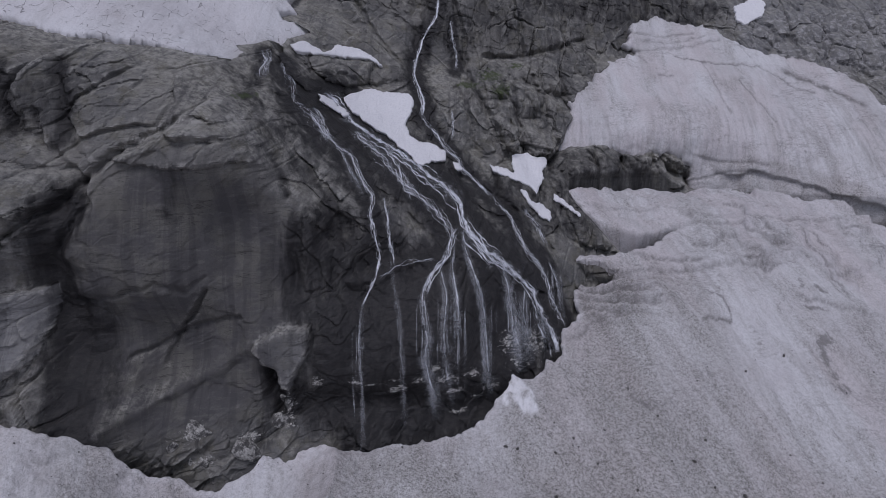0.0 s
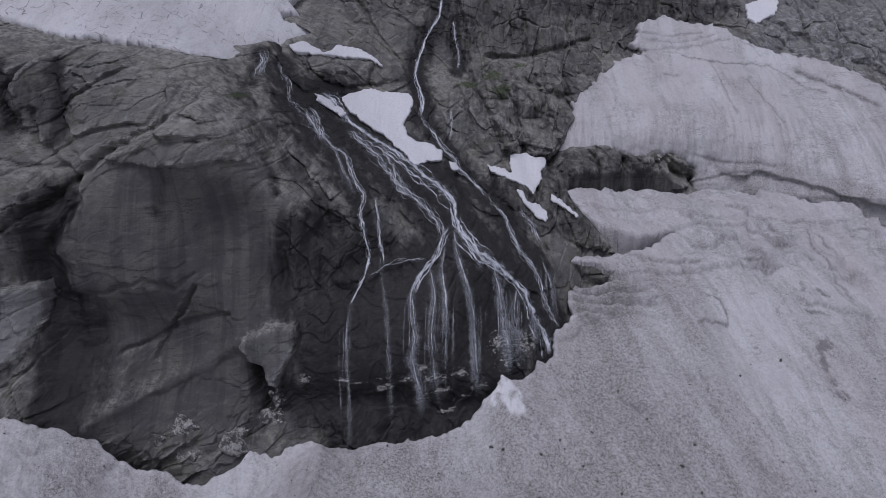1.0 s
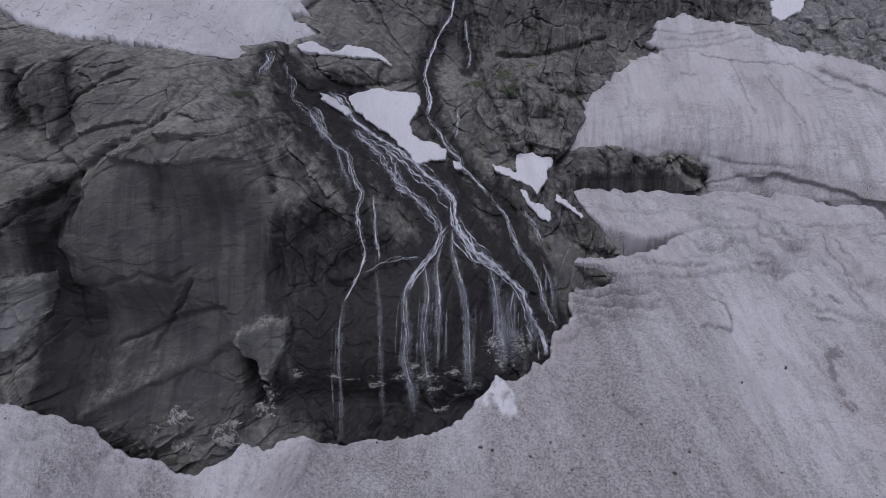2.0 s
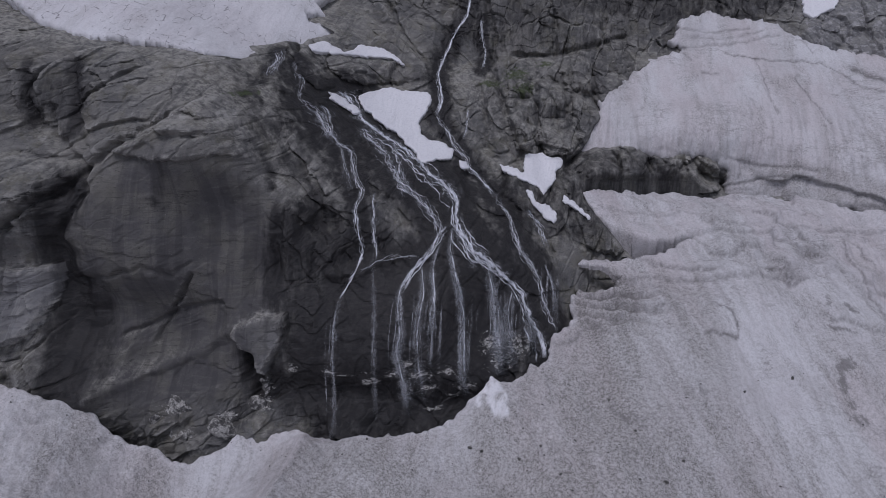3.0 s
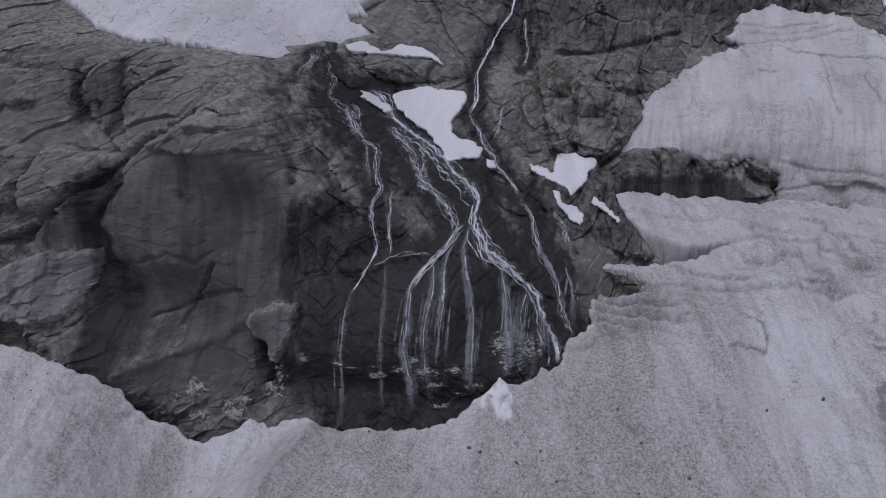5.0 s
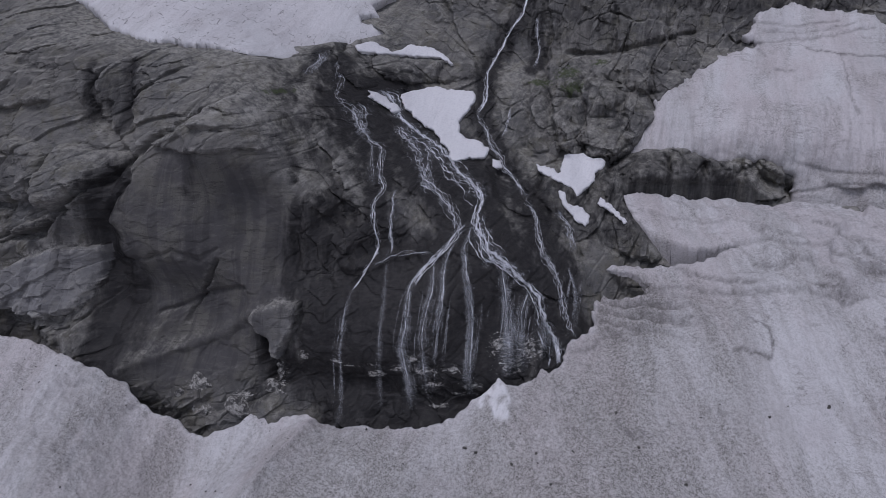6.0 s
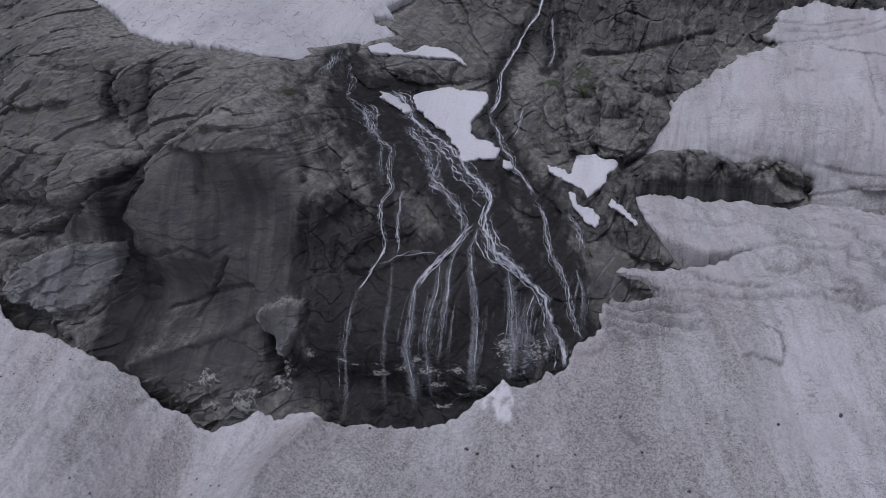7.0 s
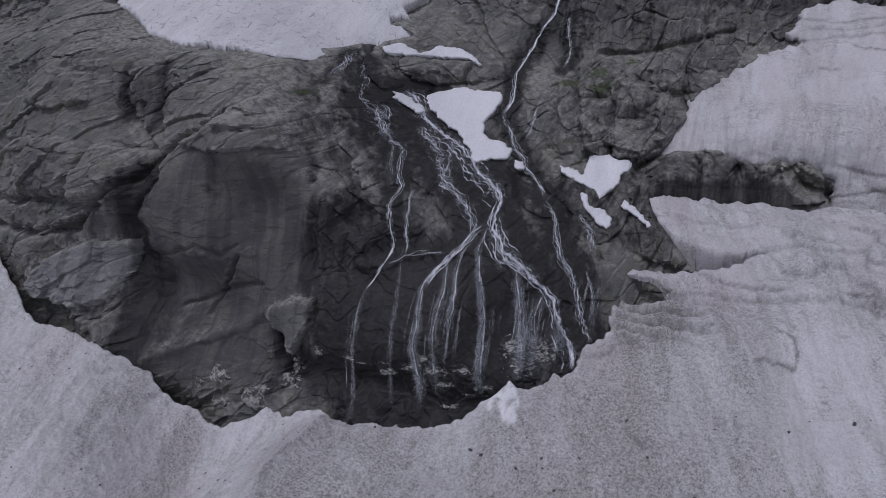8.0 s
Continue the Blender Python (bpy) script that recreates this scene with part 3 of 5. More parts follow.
def dents(x, z):
    """Joints, grooves and ridges along lines, and the raised blocks between them."""
    out = np.zeros(x.shape)
    for line, width, depth in (GULLY, CHIMNEY, CRACK, SLOT_A, SLOT_B, SLOT_C, SLOT_D, DIAGONAL, DIAGONAL_TOP, SIDE_JOINT, BASE_RIDGE, RILL, LIP, UNDERCUT, HIGH_SLOT, NOTCH, *JOINTS):
        p, reach = np.array(line), 2.6 * width + 0.1
        near = (x > p[:, 0].min() - reach) & (x < p[:, 0].max() + reach) & (z > p[:, 1].min() - reach) & (z < p[:, 1].max() + reach)
        if near.any():
            u, v = x[near], z[near]
            if depth > 0 and width < 0.8:
                u, v = u + 0.16 * rough(u * 0.8, v * 0.8, 3, 53), v + 0.16 * rough(u * 0.8, v * 0.8, 3, 59)
            d, run = off_line(u, v, line)
            wide = width * (1 + 0.45 * waves(run / 1.1, d * 0 + 3.0, 5))
            out[near] -= depth * (1 + 0.35 * waves(run / 2.0, d * 0 + 7.0, 15)) * np.exp(-(d / wide) ** 2)
    for outline, rise, edge, lean_x, lean_z in PLATES + [(SLAB, 0.75, 0.22, 0.05, -0.06), (WEST_SLAB, 0.8, 0.35, 0.02, -0.08)]:
        p = np.array(outline)
        near = (x > p[:, 0].min() - 0.4) & (x < p[:, 0].max() + 0.4) & (z > p[:, 1].min() - 0.4) & (z < p[:, 1].max() + 0.4)
        if near.any():
            u, v = x[near], z[near]
            u, v = u + 0.16 * rough(u * 1.1, v * 1.1, 3, 8), v + 0.16 * rough(u * 1.1, v * 1.1, 3, 9)
            d, _ = off_line(u, v, outline + outline[:1])
            face = rise + lean_x * (u - p[:, 0].mean()) + lean_z * (v - p[:, 1].mean())
            q = np.clip(d / edge, 0, 1)
            out[near] += np.where(in_outline(u, v, outline), face * np.sqrt(q * (2 - q)), 0.0)
    return out


def rock_y(x, z, shaded=False):
    """How far back the rock stands at x, z; shaded: also each block's own shade."""
    x, z = np.asarray(x, float), np.asarray(z, float)
    y = rock_base(x, z)
    calm = dome(x, z)
    wx = x + 0.45 * rough(x / 4, z / 4, 3, 11)
    wz = z + 0.35 * rough(x / 4, z / 4, 3, 23)
    # the joints run up to the east on the west side, down to the east beside the streams, and upright on the high wall
    slant = step(-12.5, -8.5, x + 0.25 * (z - 12)) * (1 - step(2, 7, x + 0.5 * (z - 20)))
    upright = step(2, 7, x + 0.5 * (z - 20))
    broken = 0.6 + 0.8 * step(-0.35, 0.5, rough(x / 6, z / 6, 3, 43))
    relief, shade = np.zeros(x.shape), np.zeros(x.shape)
    for share, turn, base in ((1 - slant - upright, 0.42, 31), (slant, -0.72, 131), (upright, 1.35, 231)):
        on = share > 0.01
        if not on.any():
            continue
        a, b, c, rest = wx[on], wz[on], share[on], 1 - calm[on]
        u, v = a * math.cos(turn) + b * math.sin(turn), b * math.cos(turn) - a * math.sin(turn)
        for size_u, size_v, height, tilt, groove, crisp, seed in ((6.5, 3.4, 0.42, 0.65, 0.06, 0.06, 0), (2.6, 1.5, 0.22, 0.42, 0.04, 0.09, 10), (0.95, 0.6, 0.09, 0.24, 0.015, 0.18, 20)):
            gap, r1, r2, r3, ox, oy = blocks(u / size_u, v / size_v, base + seed)
            piece = (height * (r1 + 0.25) + tilt * (r2 * ox + r3 * oy) * 1.4 + groove) * step(0.0, crisp, gap) - groove
            rest_of = 1 - (1 - rest) * (0.90 if size_u > 2 else 0.78)
            relief[on] += c * piece * rest_of * (1 if size_u > 4 else broken[on])
            shade[on] += c * (0.45 if size_u > 4 else 0.4 if size_u > 2 else 0.3) * r3
    # rounded boulders below the high wall and under the snow's arch
    on = (x > 1) & (z > 13)
    if on.any():
        u, v, c = wx[on], wz[on], step(1, 5, x[on]) * step(13, 15.5, z[on]) * np.maximum(step(29, 24, z[on]), 0.45 * step(31, 35, x[on]))
        for size_u, size_v, bulge, seed in ((3.4, 4.4, 1.1, 331), (1.5, 1.7, 0.38, 341)):
            gap, r1, r2, r3, ox, oy = blocks((u + 0.3 * v) / size_u, v / size_v, seed)
            q = 1 - np.clip(gap / 0.55, 0, 1)
            relief[on] += c * bulge * (1 - q * q) * (0.55 + 0.9 * (r1 + 0.5))
    # sheets that have split off the ice-worn faces
    n = sheets(x, z)
    k = np.floor(n)
    relief = relief + (k + step(0.40, 0.60, n - k)) * (0.13 - 0.05 * calm)
    relief = relief + 0.35 * rough(x / 5.5, z / 7, 3, 71) + 0.05 * rough(x / 0.7, z / 0.9, 4, 83, 0.55) * (1 - 0.6 * calm)
    # ribs and scallops that the water has worn
    relief = relief + 0.18 * calm * rough(x / 1.6, z / 7.0, 3, 97)
    y = y - relief - dents(x, z)
    # under the snow the rock keeps below it
    hid = in_outline(x, z, UPPER_RIM)
    if hid.any():
        hx, hz = x[hid], z[hid]
        sunk = step(0.15, 1.3, off_line(hx, hz, UPPER_RIM + UPPER_RIM[:1])[0])
        y[hid] += sunk * np.maximum(loft(UPPER_X, UPPER_Z, UPPER_TABLE, hx, hz) + 2.2 - y[hid], 0)
    high = (x < -11) & (z > 25.5)
    if high.any():
        hx, hz = x[high], z[high]
        lo, hi = np.full(hx.shape, 38.0), np.full(hx.shape, 88.0)
        for _ in range(14):
            mid = (lo + hi) / 2
            below = loft(HIGH_X, HIGH_Y, HIGH_TABLE, hx, mid) < hz
            lo, hi = np.where(below, mid, lo), np.where(below, hi, mid)
        y[high] = np.where(in_outline(hx, lo, HIGH_RIM), np.maximum(y[high], lo + 0.9), y[high])
    # beside the lower snowfield it keeps behind the snow's edge
    low = np.interp(x, [11.2, 12.4, 14.3, 16.9, 20.4], [59.0, 57.7, 56.9, 56.5, 56.5])
    far = np.interp(x, [11.2, 12.6, 16.6, 19.5, 22.2, 26.6, 40.0], [59.2, 60.6, 63.1, 63.3, 61.8, 61.8, 61.6])
    under = step(0.0, 0.5, x - 11.2 - 0.9 * np.clip(14.6 - z, 0, 5)) * step(17.6, 15.6, z)
    y = y + under * np.maximum(0.6 + low + (far - low) * step(12.8, 14.4, z) - y, 0)
    return (y, shade) if shaded else y


def cliff():
    h = 0.1
    xs, zs = np.concatenate([np.arange(-66, -40, 0.25), np.arange(-40, 60, 0.105)]), np.arange(-6, 42.5, h)
    X, Z = np.meshgrid(xs, zs, indexing="ij")
    Y, shade = rock_y(X, Z, True)
    co = np.stack([X, Y, Z], -1).reshape(-1, 3)
    n, k = len(xs), len(zs)
    i = (np.arange(n - 1)[:, None] * k + np.arange(k - 1)[None]).ravel()
    quads = np.stack([i, i + k, i + k + 1, i + 1], -1)
    me = sheet_mesh("cliff", co, quads, ROCK, False)
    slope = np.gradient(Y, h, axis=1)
    # ledges face up; light from above is put into their colour
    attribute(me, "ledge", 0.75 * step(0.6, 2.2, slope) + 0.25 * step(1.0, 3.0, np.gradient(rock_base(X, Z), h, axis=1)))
    pale = 0.35 * in_outline(X, Z, SLAB) + 0.8 * in_outline(X, Z, WEST_SLAB) + 0.6 * step(33, 37, X) * step(25, 27, Z)
    attribute(me, "worn", dome(X, Z) * (1 - pale))
    attribute(me, "frost", step(33, 39, X + 0.3 * (Z - 26)) * step(34.5, 32, Z - 0.12 * (X - 40)))
    attribute(me, "slab", shade)
    # edges that stand out from the face around them, lightened in the rock colour
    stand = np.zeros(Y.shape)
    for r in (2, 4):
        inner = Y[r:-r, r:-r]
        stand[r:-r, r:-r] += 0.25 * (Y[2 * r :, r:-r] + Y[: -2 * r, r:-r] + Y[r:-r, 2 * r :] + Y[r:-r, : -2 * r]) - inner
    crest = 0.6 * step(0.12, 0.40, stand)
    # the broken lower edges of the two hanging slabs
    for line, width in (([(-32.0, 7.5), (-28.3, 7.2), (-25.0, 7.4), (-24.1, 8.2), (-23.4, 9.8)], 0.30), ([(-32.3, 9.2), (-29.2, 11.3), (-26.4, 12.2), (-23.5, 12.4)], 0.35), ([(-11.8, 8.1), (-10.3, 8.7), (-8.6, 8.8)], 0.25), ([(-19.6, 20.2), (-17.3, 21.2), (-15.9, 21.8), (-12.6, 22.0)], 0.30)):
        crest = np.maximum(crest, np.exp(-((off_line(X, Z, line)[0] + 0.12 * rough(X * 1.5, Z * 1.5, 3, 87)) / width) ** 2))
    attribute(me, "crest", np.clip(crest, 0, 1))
    attribute(me, "pale", pale)
    # the wet wall and other dark rock, darkened by one mask
    wet = 0.95 * (1 - step(0.72, 1.08, np.hypot((X + 0.5) / 9.3, (Z - 6.3) / 7.2)))
    wet = np.maximum(wet, 0.62 * (1 - step(0.6, 1.1, np.hypot((X - 12.5) / 12.5, (Z - 15.0) / 4.5))))
    wet = np.maximum(wet, 0.5 * (1 - step(0.6, 1.1, np.hypot((X - 9.0) / 13.0, (Z - 31.0) / 5.0))))
    wet = np.maximum(wet, 0.82 * (1 - step(0.5, 1.1, np.hypot((X + 7.8) / 4.2, (Z - 12.0) / 6.5))))
    wet = np.maximum(wet, 0.66 * (1 - step(0.6, 1.1, np.hypot((X - 22.0) / 18.0, (Z - 34.0) / 3.0))))
    wet = np.maximum(wet, 0.58 * (1 - step(0.4, 1.1, np.hypot((X + 24.6) / 3.6, (Z - 22.6) / 3.2))))
    wet = np.maximum(wet, 0.42 * (1 - step(0.5, 1.1, np.hypot((X - 7.5) / 9.0, (Z - 25.0) / 8.5))))
    for line, width, amount in WET_AND_SHADED:
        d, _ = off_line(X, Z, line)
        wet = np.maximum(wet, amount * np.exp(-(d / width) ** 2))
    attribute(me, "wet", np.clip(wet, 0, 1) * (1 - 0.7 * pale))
    crust = np.zeros(X.shape)
    for cx, cz, ru, rv in CRUST:
        crust = np.maximum(crust, np.exp(-((X - cx) / ru) ** 2 - ((Z - cz) / rv) ** 2))
    attribute(me, "crust", crust * 0.8)
    moss = np.zeros(X.shape)
    for cx, cz, ru, rv in MOSS:
        moss = np.maximum(moss, np.exp(-((X - cx) / ru) ** 2 - ((Z - cz) / rv) ** 2))
    attribute(me, "moss", moss * 0.8)
    return tagged(new("cliff", me), "dark grey gneiss cliff, ice-worn, jointed and wet", "cliff", kind="structure")


# ---- water lines, down the rock ----
HIGH_FALL = [(-0.64, 33.57), (-0.86, 31.70), (-2.26, 29.34), (-2.94, 26.94), (-3.03, 25.76), (-2.38, 24.08), (-1.90, 23.02), (-1.96, 21.60)]
HIGH_TRICKLE = [(0.62, 31.29), (0.79, 29.43), (1.26, 27.65), (1.13, 26.13)]
SIDE_RUN = [(-1.96, 21.60), (-0.80, 20.26), (0.23, 18.99), (0.97, 18.39), (1.69, 17.27), (4.05, 15.15)]
SIDE_TRICKLE = [(0.75, 22.23), (0.90, 20.97), (0.73, 19.52)]
MAIN_RUN = [(-10.1, 23.7), (-9.2, 22.9), (-7.9, 21.5), (-6.0, 20.0), (-4.1, 19.0), (-2.6, 18.1), (-1.1, 17.1), (0.3, 16.1), (1.4, 15.0), (1.5, 14.0), (2.18, 13.13), (3.62, 11.86), (5.15, 10.70), (6.72, 8.85), (7.36, 7.18), (8.27, 5.79), (8.68, 4.36)]
SECOND_RUN = [(-7.5, 20.6), (-6.3, 19.7), (-5.1, 18.7), (-3.5, 17.3), (-1.9, 16.0), (-0.4, 14.7), (0.5, 13.6), (0.88, 12.77)]
BRANCH_RUN = [(-4.9, 19.4), (-4.1, 18.4), (-3.4, 17.6), (-2.9, 16.6), (-1.8, 15.8)]
STEP_FALL = [(-8.0, 19.5), (-7.2, 18.4), (-6.3, 17.3), (-5.5, 16.2)]
FAN_A = [(1.02, 13.73), (0.46, 12.80), (0.05, 12.02), (-0.94, 10.92), (-1.38, 9.99), (-1.20, 8.70), (-0.89, 7.29), (-1.08, 5.79), (-0.52, 3.68), (-0.33, 1.54)]
FAN_B = [(0.88, 12.77), (0.66, 11.50), (1.05, 9.83), (1.12, 8.41), (1.12, 6.92)]
FAN_C = [(1.45, 13.52), (1.58, 12.40), (2.09, 11.25), (2.67, 9.61), (2.87, 8.05), (2.98, 6.50), (3.13, 4.21), (3.45, 2.63)]
FAN_D = [(4.27, 11.51), (4.65, 10.28), (5.04, 8.32), (5.44, 5.91), (5.63, 3.75)]
FAN_E = [(6.16, 9.36), (5.80, 7.75), (6.12, 5.74), (6.46, 4.10)]
FAN_F = [(6.94, 8.42), (7.47, 6.57), (7.79, 4.74)]
FAN_G = [(-0.15, 11.54), (0.26, 9.89), (0.06, 7.87), (0.25, 5.15), (0.64, 2.36)]
LEFT_RUN = [(-10.43, 22.15), (-9.18, 20.65), (-8.03, 19.51), (-7.22, 19.06), (-6.27, 17.65), (-5.07, 16.31), (-5.10, 15.22), (-4.67, 13.74), (-4.39, 12.40), (-4.62, 11.17), (-5.13, 10.19), (-5.46, 9.39)]
LEFT_FALL = [(-5.46, 9.39), (-5.56, 7.60), (-5.42, 4.75), (-5.41, 0.14)]
LEFT_TRICKLE = [(-4.30, 16.11), (-3.86, 14.70), (-3.73, 13.24), (-3.31, 11.74)]
LEFT_VEIL = [(-3.71, 12.32), (-3.46, 10.74), (-2.99, 8.79), (-2.69, 5.99), (-2.62, 1.30)]
LEDGE_RUN = [(-4.36, 11.14), (-3.31, 11.74), (-2.16, 11.99), (-0.36, 12.04)]
EAST_RUN = [(4.07, 15.26), (5.37, 13.86), (5.93, 12.75), (6.51, 11.60), (7.42, 10.61), (8.07, 9.43), (8.42, 7.85), (9.09, 6.54), (9.54, 5.88)]
EAST_TRICKLE = [(8.38, 10.47), (9.08, 8.80), (9.13, 6.91)]
EAST_SEEP = [(6.76, 14.24), (7.82, 12.79), (8.53, 11.37)]
SPRING_A = [(-14.36, 27.03), (-13.80, 26.31), (-13.73, 25.32), (-13.51, 24.64)]
SPRING_B = [(-13.05, 26.06), (-11.88, 24.33), (-11.32, 23.01), (-10.17, 21.93), (-8.67, 20.03)]
SPRING_C = [(-10.39, 22.57), (-9.60, 21.48), (-8.45, 19.82)]

DARK_BAND = [(-23.95, 25.17), (-23.18, 23.01), (-22.94, 20.83)]
EDGE_BAND = [(-26.77, 25.39), (-26.19, 23.35), (-25.81, 21.21)]
BASE_BAND = [(-11.47, 5.82), (-11.14, 3.62), (-11.47, 1.91)]
RIM_BAND = [(-16.07, 19.07), (-16.46, 16.32)]
# lines of wet rock; the gully and slots are shade put into colour
WET_AND_SHADED = [
    (HIGH_FALL, 1.6, 1.0), (HIGH_TRICKLE, 1.2, 0.9), (SIDE_RUN, 1.2, 0.9), (MAIN_RUN, 2.6, 1.0), (SECOND_RUN, 1.8, 1.0), (FAN_A, 2.6, 1.0),
    (FAN_C, 2.6, 1.0), (FAN_D, 2.0, 1.0), (LEFT_RUN, 1.6, 0.9), (LEFT_FALL, 2.6, 1.0), (LEFT_VEIL, 2.4, 1.0), (LEDGE_RUN, 1.8, 0.9),
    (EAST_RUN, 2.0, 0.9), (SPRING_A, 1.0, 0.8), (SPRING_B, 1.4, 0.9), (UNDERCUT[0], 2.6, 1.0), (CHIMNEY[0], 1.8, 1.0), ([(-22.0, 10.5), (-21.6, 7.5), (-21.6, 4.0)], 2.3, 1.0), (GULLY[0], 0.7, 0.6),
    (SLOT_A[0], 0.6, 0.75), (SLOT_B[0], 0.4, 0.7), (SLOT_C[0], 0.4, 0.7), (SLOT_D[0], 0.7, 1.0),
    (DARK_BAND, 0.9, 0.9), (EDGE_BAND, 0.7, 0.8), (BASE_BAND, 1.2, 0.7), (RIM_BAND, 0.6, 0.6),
]
CRUST = [
    (-15.6, 2.7, 1.0, 0.5), (-14.9, 0.9, 0.9, 0.4), (-10.1, 3.3, 0.5, 0.9), (-10.2, 2.4, 0.7, 0.5), (-12.3, 2.0, 0.9, 0.35), (-8.2, 4.9, 0.5, 0.5),
    (-5.7, 4.8, 0.6, 0.22), (-4.4, 4.55, 0.9, 0.14), (-3.0, 4.0, 0.8, 0.4), (-3.2, 4.75, 0.6, 0.14), (-1.6, 4.5, 0.6, 0.35), (-0.5, 5.3, 0.5, 0.5), (0.2, 4.4, 1.4, 0.4), (0.7, 3.3, 1.3, 0.3), (2.1, 4.5, 0.9, 0.35), (3.2, 3.3, 0.9, 0.45), (1.2, 1.7, 1.1, 0.22), (2.4, 2.6, 0.7, 0.2),
    (4.8, 5.9, 0.9, 0.9), (5.6, 4.6, 1.0, 0.9), (6.6, 5.5, 1.1, 1.0), (7.4, 5.4, 0.6, 0.8),
]
MOSS = [(4.6, 25.6, 2.2, 1.2), (7.4, 26.7, 1.8, 0.7), (5.6, 24.0, 1.8, 1.4), (-13.7, 23.4, 1.0, 0.4), (2.4, 24.6, 2.0, 0.8)]

cliff()


# ---- snow ----
def ragged(line, amount, seed, size=0.9, end=None):
    """An outline, closed or up to end, broken up into short uneven pieces."""
    out, run = [], 0.0
    for (ax, ay), (bx, by) in zip(line, line[1:] + [end or line[0]]):
        l = math.hypot(bx - ax, by - ay)
        k = max(1, int(l / 0.12)) if l < 14 else 1
        for s in range(k):
            t = s / k
            w = amount * float(rough(np.array([(run + t * l) / size]), np.array([seed * 3.7]), 4, seed, 0.75)[0]) * (1 if l < 14 else 0)
            out.append((ax + (bx - ax) * t - (by - ay) / max(l, 1e-6) * w, ay + (by - ay) * t + (bx - ax) / max(l, 1e-6) * w))
        run += l
    return out


def snow_sheet(name, outline, place, down, h, edge, skirt, material, dirty=None, clean=None, across=None, dust=None, ash=None, cut_back=None):
    """Snow within an outline: place() gives the surface, its border is rounded over edge metres and goes on down by the rows of skirt (depth, inset)."""
    line = np.array(outline)
    lo, hi = line.min(0) - 2 * h, line.max(0) + 2 * h
    us, vs = np.arange(lo[0], hi[0], h), np.arange(lo[1], hi[1], h)
    U, V = np.meshgrid(us, vs, indexing="ij")
    inside = np.zeros(U.shape, bool)
    dist = np.full(U.shape, edge + 1.0)
    nu, nv = U.copy(), V.copy()
    for (au, av), (bu, bv) in zip(outline, outline[1:] + outline[:1]):
        j0, j1 = sorted((np.searchsorted(vs, av), np.searchsorted(vs, bv)))
        if av != bv and j1 > j0:
            inside[:, j0:j1] ^= U[:, j0:j1] < (bu - au) * (V[:, j0:j1] - av) / (bv - av) + au
        r = edge + 2 * h
        a, b = np.searchsorted(us, (min(au, bu) - r, max(au, bu) + r))
        c, d = np.searchsorted(vs, (min(av, bv) - r, max(av, bv) + r))
        if b > a and d > c:
            u, v = U[a:b, c:d], V[a:b, c:d]
            l2 = max((bu - au) ** 2 + (bv - av) ** 2, 1e-9)
            t = np.clip(((u - au) * (bu - au) + (v - av) * (bv - av)) / l2, 0, 1)
            qu, qv = au + t * (bu - au), av + t * (bv - av)
            dd = np.hypot(u - qu, v - qv)
            near = dd < dist[a:b, c:d]
            dist[a:b, c:d] = np.where(near, dd, dist[a:b, c:d])
            nu[a:b, c:d] = np.where(near, qu, nu[a:b, c:d])
            nv[a:b, c:d] = np.where(near, qv, nv[a:b, c:d])
    count = inside[:-1, :-1].astype(int) + inside[1:, :-1] + inside[1:, 1:] + inside[:-1, 1:]
    ci, cj = np.nonzero(count >= 2)
    k = len(vs)
    quads = np.stack([ci * k + cj, (ci + 1) * k + cj, (ci + 1) * k + cj + 1, ci * k + cj + 1], -1)
    used, flat = np.unique(quads, return_inverse=True)
    quads = flat.reshape(-1, 4)
    out = ~inside.ravel()[used]
    u = np.where(out, nu.ravel()[used], U.ravel()[used])
    v = np.where(out, nv.ravel()[used], V.ravel()[used])
    s = np.where(out, 0.0, dist.ravel()[used])
    co = place(u, v)
    q = np.clip(1 - s / edge, 0, 1)
    co = co + np.outer(edge * (1 - np.sqrt(1 - q * q * 0.98)), down)
    # border edges, each used by one quad only
    e = np.concatenate([quads[:, [0, 1]], quads[:, [1, 2]], quads[:, [2, 3]], quads[:, [3, 0]]])
    key = np.sort(e, 1) @ np.array([len(used), 1])
    _, first, times = np.unique(key, return_index=True, return_counts=True)
    border = e[first[times == 1]]
    rim = np.unique(border)
    # inward way at each border place
    mid = np.stack([u, v], -1)
    centre = mid[quads].mean(1)
    pull, seen = np.zeros((len(used), 2)), np.zeros(len(used))
    for c in range(4):
        np.add.at(pull, quads[:, c], centre)
        np.add.at(seen, quads[:, c], 1)
    way = pull / seen[:, None] - mid
    way = way / np.maximum(np.linalg.norm(way, axis=1), 1e-6)[:, None]
    for _ in range(3):
        soft = way.copy()
        np.add.at(soft, border[:, 0], way[border[:, 1]])
        np.add.at(soft, border[:, 1], way[border[:, 0]])
        way = soft / np.maximum(np.linalg.norm(soft, axis=1), 1e-6)[:, None]
    index = np.zeros(len(used), int)
    flat_axis = 1 if abs(down[2]) > 0.5 else 2
    before, faces, mark = rim, [quads], s
    total = len(co)
    dirt = dirty(co) if dirty else np.zeros(len(co))
    for depth, inset in skirt:
        less, shallow = cut_back(u[rim], v[rim]) if cut_back else (1, 1)
        row = co[rim] + np.outer(depth * shallow * (1 + 0.25 * rough(u[rim] * 1.3, v[rim] * 1.3, 3, 7)), down)
        cut = inset * less * (1 + 0.5 * rough(u[rim] * 0.9, v[rim] * 0.9, 3, 19))
        row[:, 0] += way[rim, 0] * cut
        row[:, flat_axis] += way[rim, 1] * cut
        index[rim] = before
        low = np.zeros(len(used), int)
